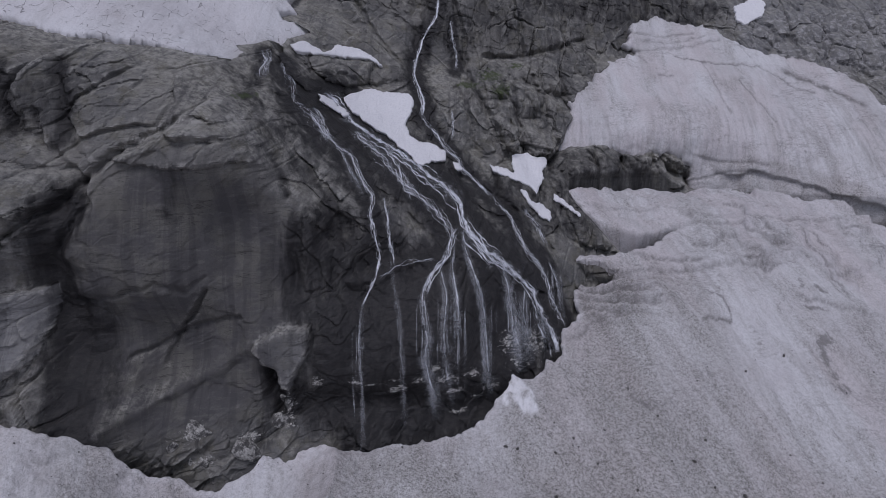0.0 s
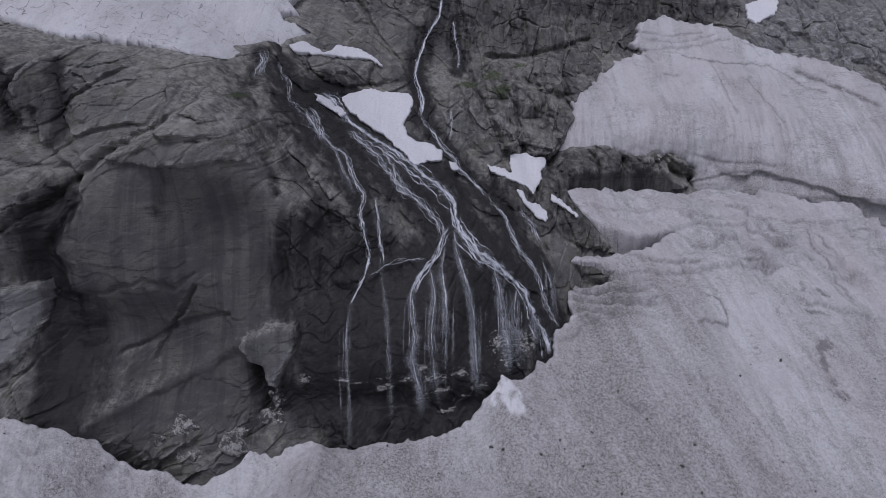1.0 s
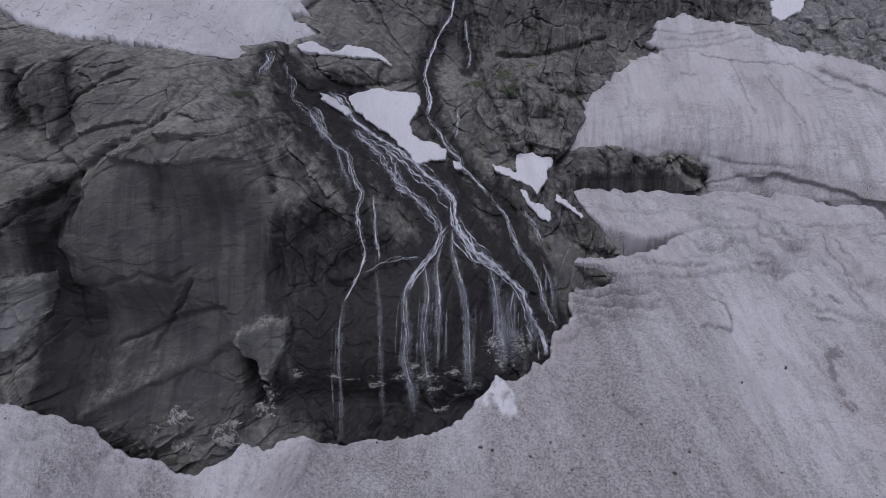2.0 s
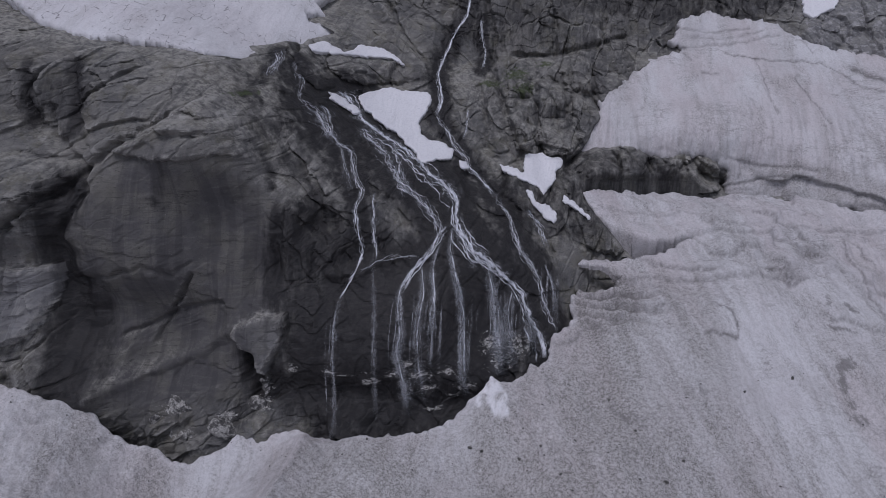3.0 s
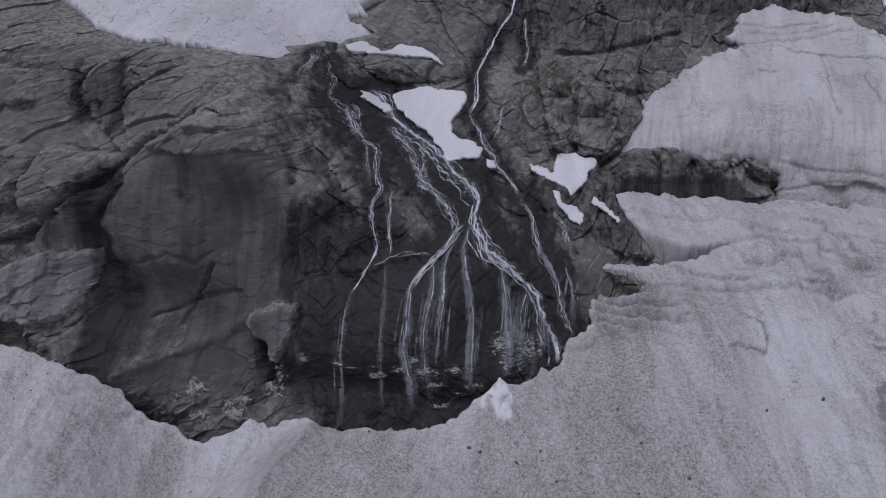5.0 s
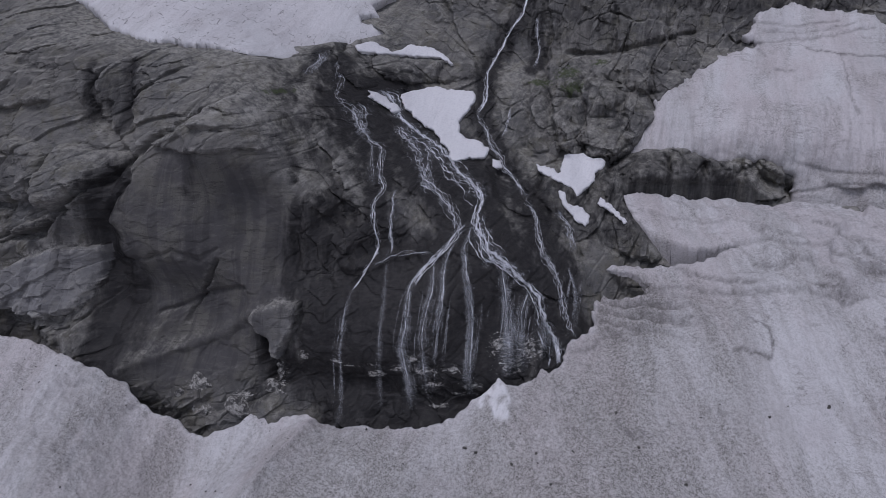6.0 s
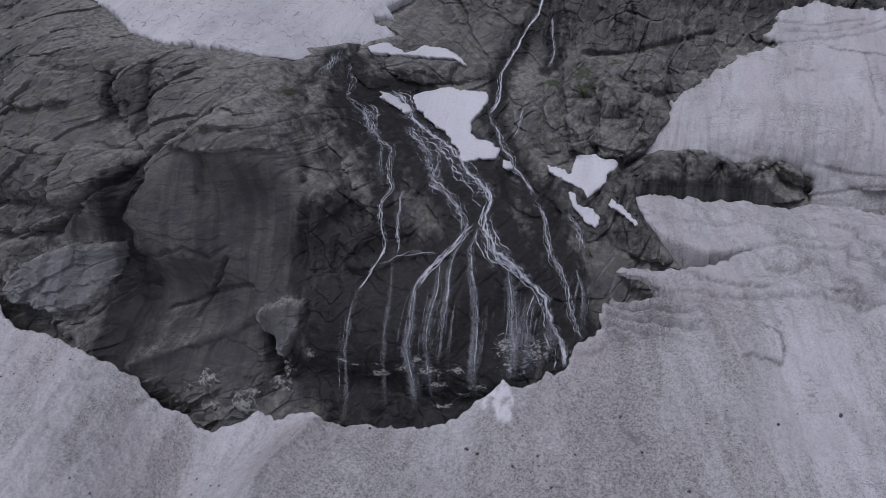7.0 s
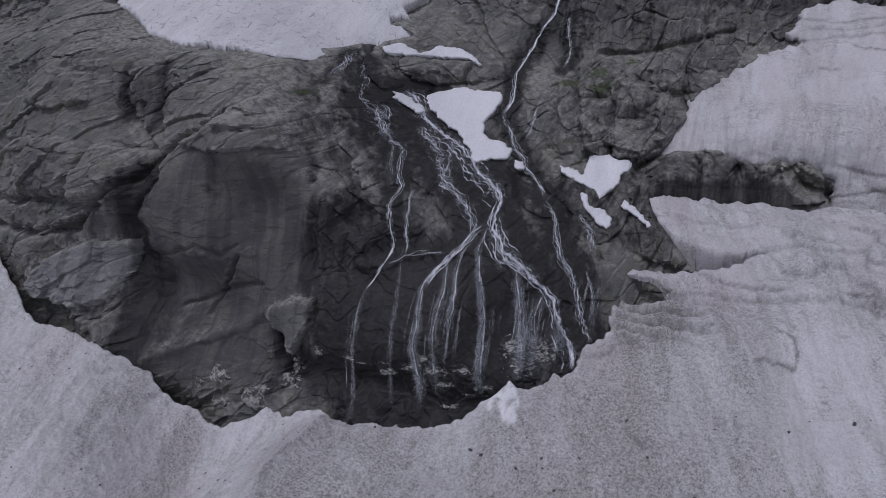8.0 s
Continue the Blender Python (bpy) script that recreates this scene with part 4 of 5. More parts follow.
        low[rim] = total + np.arange(len(rim))
        faces.append(np.stack([index[border[:, 1]], index[border[:, 0]], low[border[:, 0]], low[border[:, 1]]], -1))
        before = total + np.arange(len(rim))
        total += len(rim)
        co = np.concatenate([co, row])
        dirt = np.concatenate([dirt, dirt[rim]])
    me = sheet_mesh(name, co, np.concatenate(faces), material)
    attribute(me, "dirty", dirt)
    attribute(me, "across", across(co) if across else co[:, 0])
    for key, values in (("clean", clean), ("dust", dust), ("ash", ash)):
        attribute(me, key, values(co) if values else np.zeros(len(co)))
    return new(name, me)


FIELD_X = [-46, -34, -26, -20, -14, -8, -2, 4, 10, 16, 24, 34, 52]
FIELD_Y = [16, 26, 32, 37, 42, 48, 54, 60, 68]
FIELD_WEST = [
    [5.8, 10.8, 13.8, 16.4, 19.3, 22.9, 26.5, 30.0, 34.7],
    [0.8, 5.5, 7.9, 11.1, 14.6, 18.6, 22.6, 26.7, 32.2],
    [-2.7, 2.6, 4.7, 8.4, 11.7, 15.7, 19.9, 24.4, 30.6],
    [-5.3, 0.4, 2.5, 4.5, 9.1, 13.2, 17.9, 22.7, 29.4],
    [-7.6, -2.6, -2.4, 0.9, 6.3, 10.7, 15.9, 21.1, 28.1],
    [-9.4, -4.4, -0.6, -0.1, 1.8, 8.6, 14.2, 19.6, 26.4],
    [-10.6, -4.8, -1.6, 0.4, 2.4, 7.7, 13.0, 18.3, 24.1],
]
FIELD_EAST = [
    [-11.2, -5.2, -1.4, -0.5, 2.5, 6.4, 12.1, 17.9, 21.2],
    [-11.4, -5.6, -2.2, -0.3, 2.3, 5.7, 11.6, 16.0, 17.7],
    [-11.2, -6.1, -3.1, -0.5, 2.3, 6.6, 10.8, 14.1, 16.0],
    [-10.8, -6.6, -4.3, -2.3, 1.4, 6.2, 11.2, 14.3, 15.6],
    [-10.5, -6.7, -4.6, -2.7, -0.5, 4.9, 8.8, 12.8, 18.0],
    [-10.1, -6.3, -3.9, -1.8, 0.8, 4.4, 8.6, 13.6, 20.6],
]
FIELD_RIM = [
    (-47.0, 35.0), (-38.0, 35.5), (-31.5, 33.6), (-30.2, 33.2), (-28.5, 33.1), (-27.1, 33.6), (-25.2, 33.8), (-23.2, 34.0),
    (-21.9, 34.3), (-20.7, 35.3), (-19.6, 35.3), (-19.1, 35.0), (-18.1, 35.2), (-16.7, 35.6), (-15.8, 35.8), (-14.3, 35.9),
    (-13.6, 36.1), (-12.8, 36.6), (-11.8, 37.5), (-11.3, 38.6), (-10.2, 39.4), (-8.4, 40.2), (-7.7, 40.1), (-6.6, 39.5),
    (-5.3, 39.5), (-3.2, 39.5), (-2.2, 39.1), (-1.3, 39.6), (0.2, 39.7), (1.4, 40.1),
]
FIELD_RIM_EAST = [
    (2.5, 41.0), (3.5, 42.0), (4.3, 42.8), (4.6, 43.3), (4.9, 44.2), (5.6, 43.9), (6.5, 43.9), (7.3, 44.7),
    (7.7, 45.8), (8.2, 45.7), (8.9, 46.1), (8.9, 47.2), (9.2, 48.0), (10.7, 48.8), (10.6, 49.3), (10.4, 49.9),
    (10.5, 50.5), (10.9, 50.9), (12.1, 51.2), (13.4, 51.5), (14.8, 52.0), (13.4, 52.4), (11.9, 52.5), (10.8, 52.75), (11.3, 53.0), (13.4, 53.3),
    (15.3, 53.7), (16.9, 53.8), (17.7, 54.3), (20.4, 56.0), (16.9, 55.7), (14.3, 56.3), (12.4, 57.3), (11.2, 59.0),
    (12.6, 60.3), (16.6, 62.9), (19.5, 63.2), (22.2, 61.6), (26.6, 61.7), (30.1, 62.4), (33.0, 61.6), (37.8, 61.5),
    (39.2, 60.2), (40.6, 59.2), (53.0, 62.5), (53.0, 16.0), (-47.0, 16.0),
]


CRESTS = [([(-7.4, 39.9), (-6.9, 38.6), (-6.6, 36.6), (-6.5, 34.0), (-6.5, 31.4)], 1.1, 1.1), ([(-13.53, 36.07), (-13.46, 34.82), (-13.25, 33.38), (-12.62, 31.73)], -0.55, 1.6), ([(4.91, 44.13), (5.44, 43.16), (6.20, 41.98), (6.92, 40.71)], 0.5, 0.8)]
# melt steps across the slope: line, drop, dust
FOLDS = [
    ([(20.6, 55.0), (22.1, 54.2), (24.9, 54.8), (26.2, 53.4), (28.0, 53.3)], 0.50, 0.6), ([(24.7, 59.2), (27.4, 58.0), (29.1, 56.7), (30.9, 56.2)], 0.40, 0.7),
    ([(10.8, 51.6), (13.7, 51.6), (16.9, 52.0), (20.8, 52.0), (25.4, 52.8), (29.2, 53.6)], 0.35, 0.55), ([(15.7, 53.4), (18.9, 52.6), (22.0, 52.6)], 0.30, 0.7),
    ([(12.2, 49.7), (14.6, 50.0), (18.1, 49.5)], 0.28, 0.7), ([(10.9, 50.6), (14.2, 50.8), (16.9, 50.7)], 0.30, 0.7), ([(9.3, 47.3), (11.2, 48.1), (13.1, 48.9), (15.0, 49.4)], 0.35, 0.6),
    ([(-19.7, 33.2), (-18.8, 34.0), (-18.2, 35.3)], 0.30, 0.6), ([(-23.7, 32.7), (-21.7, 32.9), (-21.0, 34.1)], 0.25, 0.5), ([(19.5, 56.2), (25.4, 56.3), (30.4, 56.0)], 0.35, 0.5),
    ([(27.8, 58.4), (32.8, 58.9), (37.5, 59.9)], 0.35, 0.5), ([(27.9, 50.6), (32.3, 50.2), (35.3, 49.9)], 0.25, 0.6), ([(19.3, 47.7), (20.0, 48.1), (21.3, 48.2), (22.1, 48.1), (22.3, 49.3), (21.6, 50.0), (20.3, 50.0)], 0.15, 0.9),
    ([(17.9, 50.1), (18.6, 48.0)], 0.10, 0.6), ([(13.0, 58.6), (17.0, 58.4), (21.5, 58.8)], 0.30, 0.4), ([(21.0, 57.6), (23.5, 57.0), (25.5, 57.3)], 0.25, 0.5), ([(29.5, 54.6), (33.0, 54.0), (36.5, 54.4)], 0.30, 0.5),
    ([(32.1, 58.6), (32.2, 56.6), (32.5, 55.1), (32.8, 53.4), (33.0, 51.8), (33.1, 50.6)], 0.16, 0.75), ([(32.8, 58.8), (33.6, 57.8), (33.7, 56.5), (34.1, 55.4)], 0.16, 0.8), ([(34.4, 54.8), (34.3, 53.6), (34.7, 52.9)], 0.14, 0.8), ([(18.9, 45.4), (19.2, 44.3), (19.5, 42.9)], 0.14, 0.6),
    ([(36.2, 59.4), (36.9, 57.6)], 0.12, 0.7), ([(36.0, 59.5), (39.2, 58.7)], 0.2, 0.7), ([(27.8, 55.8), (29.6, 56.0), (30.8, 55.9)], 0.45, 0.95), ([(24.2, 53.1), (26.2, 53.2), (27.9, 53.2)], 0.3, 0.9),
]


def fold(x, y, line):
    """Signed distance from a melt step (above is positive), and a fade towards its ends."""
    p = np.array(line)
    near = (x > p[:, 0].min() - 2.5) & (x < p[:, 0].max() + 2.5) & (y > p[:, 1].min() - 2.5) & (y < p[:, 1].max() + 2.5)
    u, v = x[near], y[near]
    u, v = u + 0.22 * rough(u * 0.9, v * 0.9, 4, 61, 0.6), v + 0.22 * rough(u * 0.9, v * 0.9, 4, 67, 0.6)
    best, side, run, total = np.full(u.shape, 99.0), np.ones(u.shape), np.zeros(u.shape), 0.0
    for (ax, ay), (bx, by) in zip(line[:-1], line[1:]):
        l = math.hypot(bx - ax, by - ay)
        t = np.clip(((u - ax) * (bx - ax) + (v - ay) * (by - ay)) / (l * l), 0, 1)
        d = np.hypot(u - ax - t * (bx - ax), v - ay - t * (by - ay))
        closer = d < best
        side = np.where(closer, np.sign((bx - ax) * (v - ay) - (by - ay) * (u - ax)), side)
        run = np.where(closer, total + t * l, run)
        best = np.minimum(best, d)
        total += l
    return near, best * side, np.clip(np.minimum(run, total - run) / 1.0, 0, 1)


def bedding(x, y, z):
    """Which melted-out layer a place lies in."""
    return z * 1.6 + 0.6 * rough(x / 4.5, y / 4.5, 3, 139, 0.4)


def field_z(x, y):
    x, y = np.asarray(x, float), np.asarray(y, float)
    z = loft(FIELD_X, FIELD_Y, FIELD_WEST + FIELD_EAST, x, y)
    # wind-cut crests and the hollows beside them
    for line, rise, width in CRESTS:
        d, _ = off_line(x, y, line)
        z = z + rise * np.exp(-(d / width if rise > 0 else (d / width) ** 2)) * step(-0.3, 2.0, line[0][1] - y)
    # melted layers that stand out beside the overhanging lip, and low steps above it
    n = bedding(x, y, z)
    k = np.floor(n)
    layer = (k + step(0.3, 0.6, n - k) - n) * 0.5
    z = z + layer * np.exp(-((x - 13.2) / 4.2) ** 2 - ((y - 50.2) / 2.0) ** 2) * 2.6
    n = z * 0.55 + 1.1 * rough(x / 9, y / 6, 3, 149)
    k = np.floor(n)
    z = z + (k + step(0.4, 0.6, n - k) - n) * 0.7 * step(51, 54, y) * step(12, 17, x) * step(0.6, 2.0, off_line(x, y, [(11.3, 53.0), (15.3, 53.7), (17.7, 54.3), (20.4, 56.0), (14.3, 56.3)])[0])
    # the hollow under the lip
    z = z - 0.7 * np.exp(-((x - 12.0) / 1.8) ** 2 - ((y - 51.35) / 0.45) ** 2) + 0.25 * np.exp(-((x - 12.3) / 1.6) ** 2 - ((y - 52.7) / 0.35) ** 2)
    for line, drop, _ in FOLDS:
        near, d, fade = fold(x, y, line)
        if near.any():
            z[near] += 0.65 * drop * fade * np.tanh(d / 0.10) * np.exp(-((d / 1.4) ** 2))
    return z + 0.22 * rough(x / 3.0, y / 8, 4, 131) + 0.10 * rough(x / 0.7, y / 1.0, 4, 137, 0.65)


WEDGE = [(4.42, 43.90), (4.93, 44.12), (5.68, 43.43), (6.18, 42.53), (6.43, 41.30), (5.66, 41.39), (4.83, 42.45), (4.43, 41.95), (4.07, 42.37)]


def snowfield():
    def place(u, v):
        return np.stack([u, v, field_z(u, v)], -1)

    def dirty(co):
        x, y, z = co.T
        lobe = np.exp(-((x - 13.5) / 7.5) ** 2 - ((y - 42.5) / 6.5) ** 2)
        band = np.exp(-((x - 14.6) / 3.0) ** 2 - ((y - 42.0 + 0.4 * (x - 14.6)) / 1.1) ** 2)
        west = np.exp(-((x + 17.5 + 0.4 * (y - 33)) / 3.5) ** 2)
        # cleaner drifts, and the hump's lit west side put in as less grit
        bare_and_lit = np.exp(-((x - 24.0) / 2.6) ** 2 - ((y - 46.0) / 3.6) ** 2) + 0.8 * np.exp(-((x + 9.5) / 2.2) ** 2 - ((y - 36.5) / 3.5) ** 2)
        layers = 0.25 * np.exp(-((x - 13.5) / 3.5) ** 2 - ((y - 50.5) / 1.8) ** 2)
        # east of the hump's crest, its shade is put in as extra grit
        return np.clip(0.2 - 0.12 * step(-4, -9, x) + 0.75 * lobe + 0.4 * band + 0.3 * west + layers + 0.4 * step(41, 36, y) * step(-7, 0, x) + 0.5 * step(-7.0, -6.3, x) * step(3, -3, x) * step(40.5, 37, y) - 0.6 * bare_and_lit - 0.15 * step(50, 54, y), 0, 1)

    def ash(co):
        x, y, z = co.T
        a = np.exp(-((x - 29.2) / 0.9) ** 2 - ((y - 47.6 - 0.3 * (x - 29.2)) / 0.6) ** 2) + 0.95 * np.exp(-((x - 28.7) / 0.5) ** 2 - ((y - 46.2) / 0.9) ** 2) + 0.8 * np.exp(-((x - 29.4) / 1.0) ** 2 - ((y - 44.6) / 0.8) ** 2)
        a = a + 0.75 * np.exp(-((x - 30.2) / 1.6) ** 2 - ((y - 51.2) / 0.6) ** 2) + 0.7 * np.exp(-((x - 29.6) / 2.2) ** 2 - ((y - 49.8) / 0.3) ** 2) + 0.8 * np.exp(-((x - 38.6) / 1.0) ** 2 - ((y - 57.0) / 1.0) ** 2)
        a = a + 0.45 * np.exp(-((x - 14.6) / 2.6) ** 2 - ((y - 42.0 + 0.4 * (x - 14.6)) / 0.8) ** 2) + 0.35 * np.exp(-((x - 26.5) / 1.0) ** 2 - ((y - 49.6) / 0.8) ** 2)
        return np.clip(a, 0, 1)

    def across(co):
        x, y, z = co.T
        return x + 0.42 * (y - 45) * step(2, 12, x) + 0.4 * (y - 34) * step(-4, -16, x)

    def dust(co):
        x, y, z = co.T
        out = np.zeros(len(x))
        for line, _, amount in FOLDS:
            near, d, fade = fold(x, y, line)
            out[near] = np.maximum(out[near], amount * fade * np.exp(-(((d + 0.05) / 0.09) ** 2)))
        n = bedding(x, y, loft(FIELD_X, FIELD_Y, FIELD_WEST + FIELD_EAST, x, y))
        bed = np.exp(-(((n - np.floor(n) - 0.35) / 0.12) ** 2)) * np.exp(-((x - 13.2) / 4.2) ** 2 - ((y - 50.2) / 1.9) ** 2)
        return np.clip(np.maximum(out, 1.0 * bed), 0, 1)

    def cut_back(u, v):
        thin = np.clip(1.6 * np.exp(-((u - 12.4) / 2.8) ** 4 - ((v - 53.0) / 1.1) ** 4), 0, 1)
        bowl = np.exp(-((u - 16.5) / 5.0) ** 2 - ((v - 56.6) / 1.6) ** 2)
        return np.clip(1 - 1.1 * thin - 0.85 * bowl, 0.04, 1), 1 - thin * (0.97 - 0.03 * np.clip(u - 10.8, 0, 4))

    def clean(co):
        x, y, z = co.T
        near = step(0.25, -0.05, np.where(in_outline(x, y, WEDGE), -1, 1) * off_line(x, y, WEDGE + WEDGE[:1])[0])
        a = near * step(-0.9, 0.2, rough(x / 0.5, y / 0.7, 3, 147))
        # highlight on the hump and along the rim, put into the colour
        b = np.exp(-((x + 8.6) / 1.8) ** 2 - ((y - 39.2) / 1.2) ** 2)
        c = step(0.5, 0.0, np.abs(off_line(x, y, FIELD_RIM[8:] + FIELD_RIM_EAST[:17])[0]))
        return np.clip(1.0 * a + 0.7 * b * (0.6 + 0.4 * rough(x / 0.5, y / 0.5, 3, 143)) + 0.5 * c * (0.6 + 0.5 * rough(x / 0.6, y / 0.6, 3, 145)), 0, 1)

    east = FIELD_RIM_EAST
    rim = ragged(FIELD_RIM[:25], 0.10, 3, 2.0, FIELD_RIM[25]) + ragged(FIELD_RIM[25:] + east[:17], 0.17, 3, 1.1, east[17]) + ragged(east[17:24], 0.07, 6, 0.6, east[24]) + ragged(east[24:30], 0.14, 3, 1.1, east[30]) + ragged(east[30:], 0.1, 4, 1.0, FIELD_RIM[0])
    ob = snow_sheet("snowfield", rim, place, (0, 0, -1), 0.115, 0.16, [(0.35, 0.12), (1.0, 0.5), (2.6, 1.5), (5.0, 3.0)], SNOW, dirty, clean, across, dust, ash, cut_back)
    return tagged(ob, "dirty old snowfield with a melted overhanging rim", "snowfield", kind="structure")


FACE_X = [26, 28.5, 31.2, 32.5, 35.3, 38.1, 40.1, 42.4, 52]
FACE_Z = [16.5, 15.7, 16.2, 15.7, 15.2, 14.2, 13.7, 12.9, 12.0]


# cracks and dust lines on the upper tongue: line, width, amount
TONGUE_CRACKS = [
    ([(26.0, 27.9), (28.9, 27.2), (32.4, 27.0), (35.4, 26.8), (38.0, 24.7)], 0.09, 0.8), ([(28.8, 27.2), (29.0, 24.9), (29.0, 23.1), (29.3, 21.8)], 0.07, 0.6), ([(32.0, 25.4), (32.7, 23.6), (33.5, 22.1), (34.0, 20.8)], 0.08, 0.75),
    ([(21.8, 27.9), (22.3, 27.1)], 0.07, 0.6), ([(23.1, 25.8), (24.8, 25.6)], 0.10, 0.6), ([(21.5, 28.5), (24.5, 28.8), (27.7, 29.0), (29.9, 29.6), (32.0, 29.9)], 0.12, 0.5), ([(27.1, 23.3), (27.9, 22.1)], 0.07, 0.5),
    ([(24.9, 15.2), (26.7, 15.5), (28.4, 16.0), (30.9, 16.2), (32.0, 15.8)], 0.07, 0.55), ([(33.5, 29.5), (34.6, 28.9), (34.9, 27.7)], 0.07, 0.6), ([(37.7, 24.7), (40.1, 23.8)], 0.08, 0.7), ([(43.4, 21.2), (44.0, 19.8)], 0.07, 0.6),
    ([(22.0, 30.6), (25.5, 30.2), (29.0, 30.6)], 0.10, 0.5), ([(22.4, 29.7), (26.0, 29.5), (30.5, 30.4)], 0.08, 0.5), ([(24.7, 17.7), (27.5, 17.0), (30.9, 16.9), (32.5, 16.6)], 0.11, 0.45),
    ([(38.2, 26.1), (40.2, 25.2), (42.3, 24.2), (43.7, 23.4), (45.0, 22.6)], 0.30, 0.9),
]


def upper_snow():
    def place(u, v):
        y = loft(UPPER_X, UPPER_Z, UPPER_TABLE, u, v)
        y = y + 0.6 * step(0.15, -0.25, v - np.interp(u, FACE_X, FACE_Z) + 0.25 * rough(u / 1.5, v, 3, 163)) * step(26.5, 29.5, u)
        y = y - 0.25 * rough(u / 3.0, v / 3.5, 4, 151) - 0.06 * rough(u / 0.6, v / 2.0, 3, 157) - 0.13 * rough(u / 0.32, v / 3.0, 2, 167) * step(23, 19, v)
        n = v * 0.8 + 0.8 * rough(u / 6, v / 3, 3, 173)
        k = np.floor(n)
        y = y + (k + step(0.35, 0.65, n - k) - n) * 0.22 * step(20, 23, v)
        for line, width, amount in TONGUE_CRACKS:
            y = y + 0.3 * amount * np.exp(-((off_line(u, v, line)[0] / (width + 0.05)) ** 2))
        return np.stack([u, y, v], -1)

    def cracked(co):
        x, z = co[:, 0] + 0.2 * rough(co[:, 0], co[:, 2], 3, 191), co[:, 2] + 0.2 * rough(co[:, 0], co[:, 2], 3, 193)
        out = np.zeros(len(co))
        for line, width, amount in TONGUE_CRACKS:
            out = np.maximum(out, amount * np.exp(-((off_line(x, z, line)[0] / width) ** 2)))
        # runnels above the melted edge
        comb = step(0.1, 0.5, rough(co[:, 0] / 0.45, co[:, 2] / 4.0, 3, 197)) * step(24, 20, co[:, 2]) * step(14, 18, co[:, 2])
        return np.clip(np.maximum(out, 0.25 * comb), 0, 1)

    # the lower face's shade, put into the colour as grit
    def face_shade(co):
        return np.clip(0.0 + 0.45 * step(0.3, -0.2, co[:, 2] - np.interp(co[:, 0], FACE_X, FACE_Z) - 1.4) * step(24, 27, co[:, 0]), 0, 1)

    ob = snow_sheet("upper_snow_tongue", ragged(UPPER_RIM, 0.28, 5), place, (0, 0.95, -0.3), 0.13, 0.45, [(0.5, 0.0), (1.6, 0.2), (3.0, 0.6), (5.0, 1.0)], SNOW, face_shade, None, None, cracked)
    return tagged(ob, "thick grey-white snow tongue with an arched melted edge", "snow tongue", kind="structure")


def high_snow():
    def place(u, v):
        z = loft(HIGH_X, HIGH_Y, HIGH_TABLE, u, v)
        return np.stack([u, v, z + 0.2 + 0.12 * rough(u / 2.5, v / 5, 4, 171)], -1)

    ob = snow_sheet("high_snowfield", ragged(HIGH_RIM, 0.2, 7), place, (0, 0, -1), 0.16, 0.25, [(0.3, 0.1), (1.0, 0.6), (3.0, 1.5)], PITTED, lambda co: 0.1 + 0 * co[:, 0], lambda co: 0.2 + 0.2 * rough(co[:, 0] / 2, co[:, 1] / 6, 3, 181))
    return tagged(ob, "pale high snowfield lying above the dark rock dome", "snowfield", kind="structure")


def snow_patch(outline, thick, seed, label):
    # a smooth bed over the rock
    p, h = np.array(outline), 0.25
    us, vs = np.arange(p[:, 0].min() - 1.5, p[:, 0].max() + 1.5, h), np.arange(p[:, 1].min() - 1.5, p[:, 1].max() + 1.5, h)
    bed = rock_y(*np.meshgrid(us, vs, indexing="ij"))
    front = bed
    for axis in (0, 1):
        front = np.minimum.reduce([np.roll(front, k, axis) for k in (-1, 0, 1)])
    bed = 0.4 * bed + 0.6 * front
    for _ in range(5):
        for axis in (0, 1):
            bed = (np.roll(bed, 1, axis) + 2 * bed + np.roll(bed, -1, axis)) / 4

    def place(u, v):
        a, b = np.clip((u - us[0]) / h, 0, len(us) - 2), np.clip((v - vs[0]) / h, 0, len(vs) - 2)
        i, j = a.astype(int), b.astype(int)
        a, b = a - i, b - j
        y = bed[i, j] * (1 - a) * (1 - b) + bed[i + 1, j] * a * (1 - b) + bed[i, j + 1] * (1 - a) * b + bed[i + 1, j + 1] * a * b
        return np.stack([u, y - 0.2 - 0.15 * thick + 0.05 * rough(u, v, 3, seed), v], -1)

    ob = snow_sheet("snow_patch", ragged(outline, 0.13, seed, 0.9), place, (0, 0.85, -0.5), 0.09, 0.14, [(thick * 0.6, 0.05), (thick * 1.8 + 0.6, 0.25)], FRESH, None, lambda co: 0.9 + 0.0 * co[:, 0])
    return tagged(ob, label, "snow patch", "snow patches on the cliff")


snowfield()
upper_snow()
high_snow()
snow_patch([(-8.80, 23.52), (-7.46, 24.17), (-6.47, 24.18), (-4.61, 23.92), (-3.27, 23.81), (-2.80, 23.02), (-3.01, 22.00), (-3.38, 21.26), (-3.05, 20.31), (-2.27, 19.70), (-0.78, 19.48), (0.13, 18.87), (0.23, 18.13), (-0.97, 18.17), (-1.65, 18.02), (-2.36, 18.25), (-3.37, 19.02), (-4.69, 20.13), (-6.20, 20.99), (-7.25, 21.81), (-8.28, 22.64)], 0.6, 21, "white snow patch filling a hollow beside the stream")
snow_patch([(3.88, 17.54), (4.84, 17.49), (6.13, 16.97), (6.00, 18.48), (7.40, 18.42), (8.23, 18.19), (9.46, 17.85), (9.54, 17.37), (8.99, 16.83), (9.06, 16.28), (8.06, 15.33), (7.59, 15.79), (6.07, 16.44), (4.78, 16.82)], 0.5, 22, "ragged white snow patch below the snow tongue")
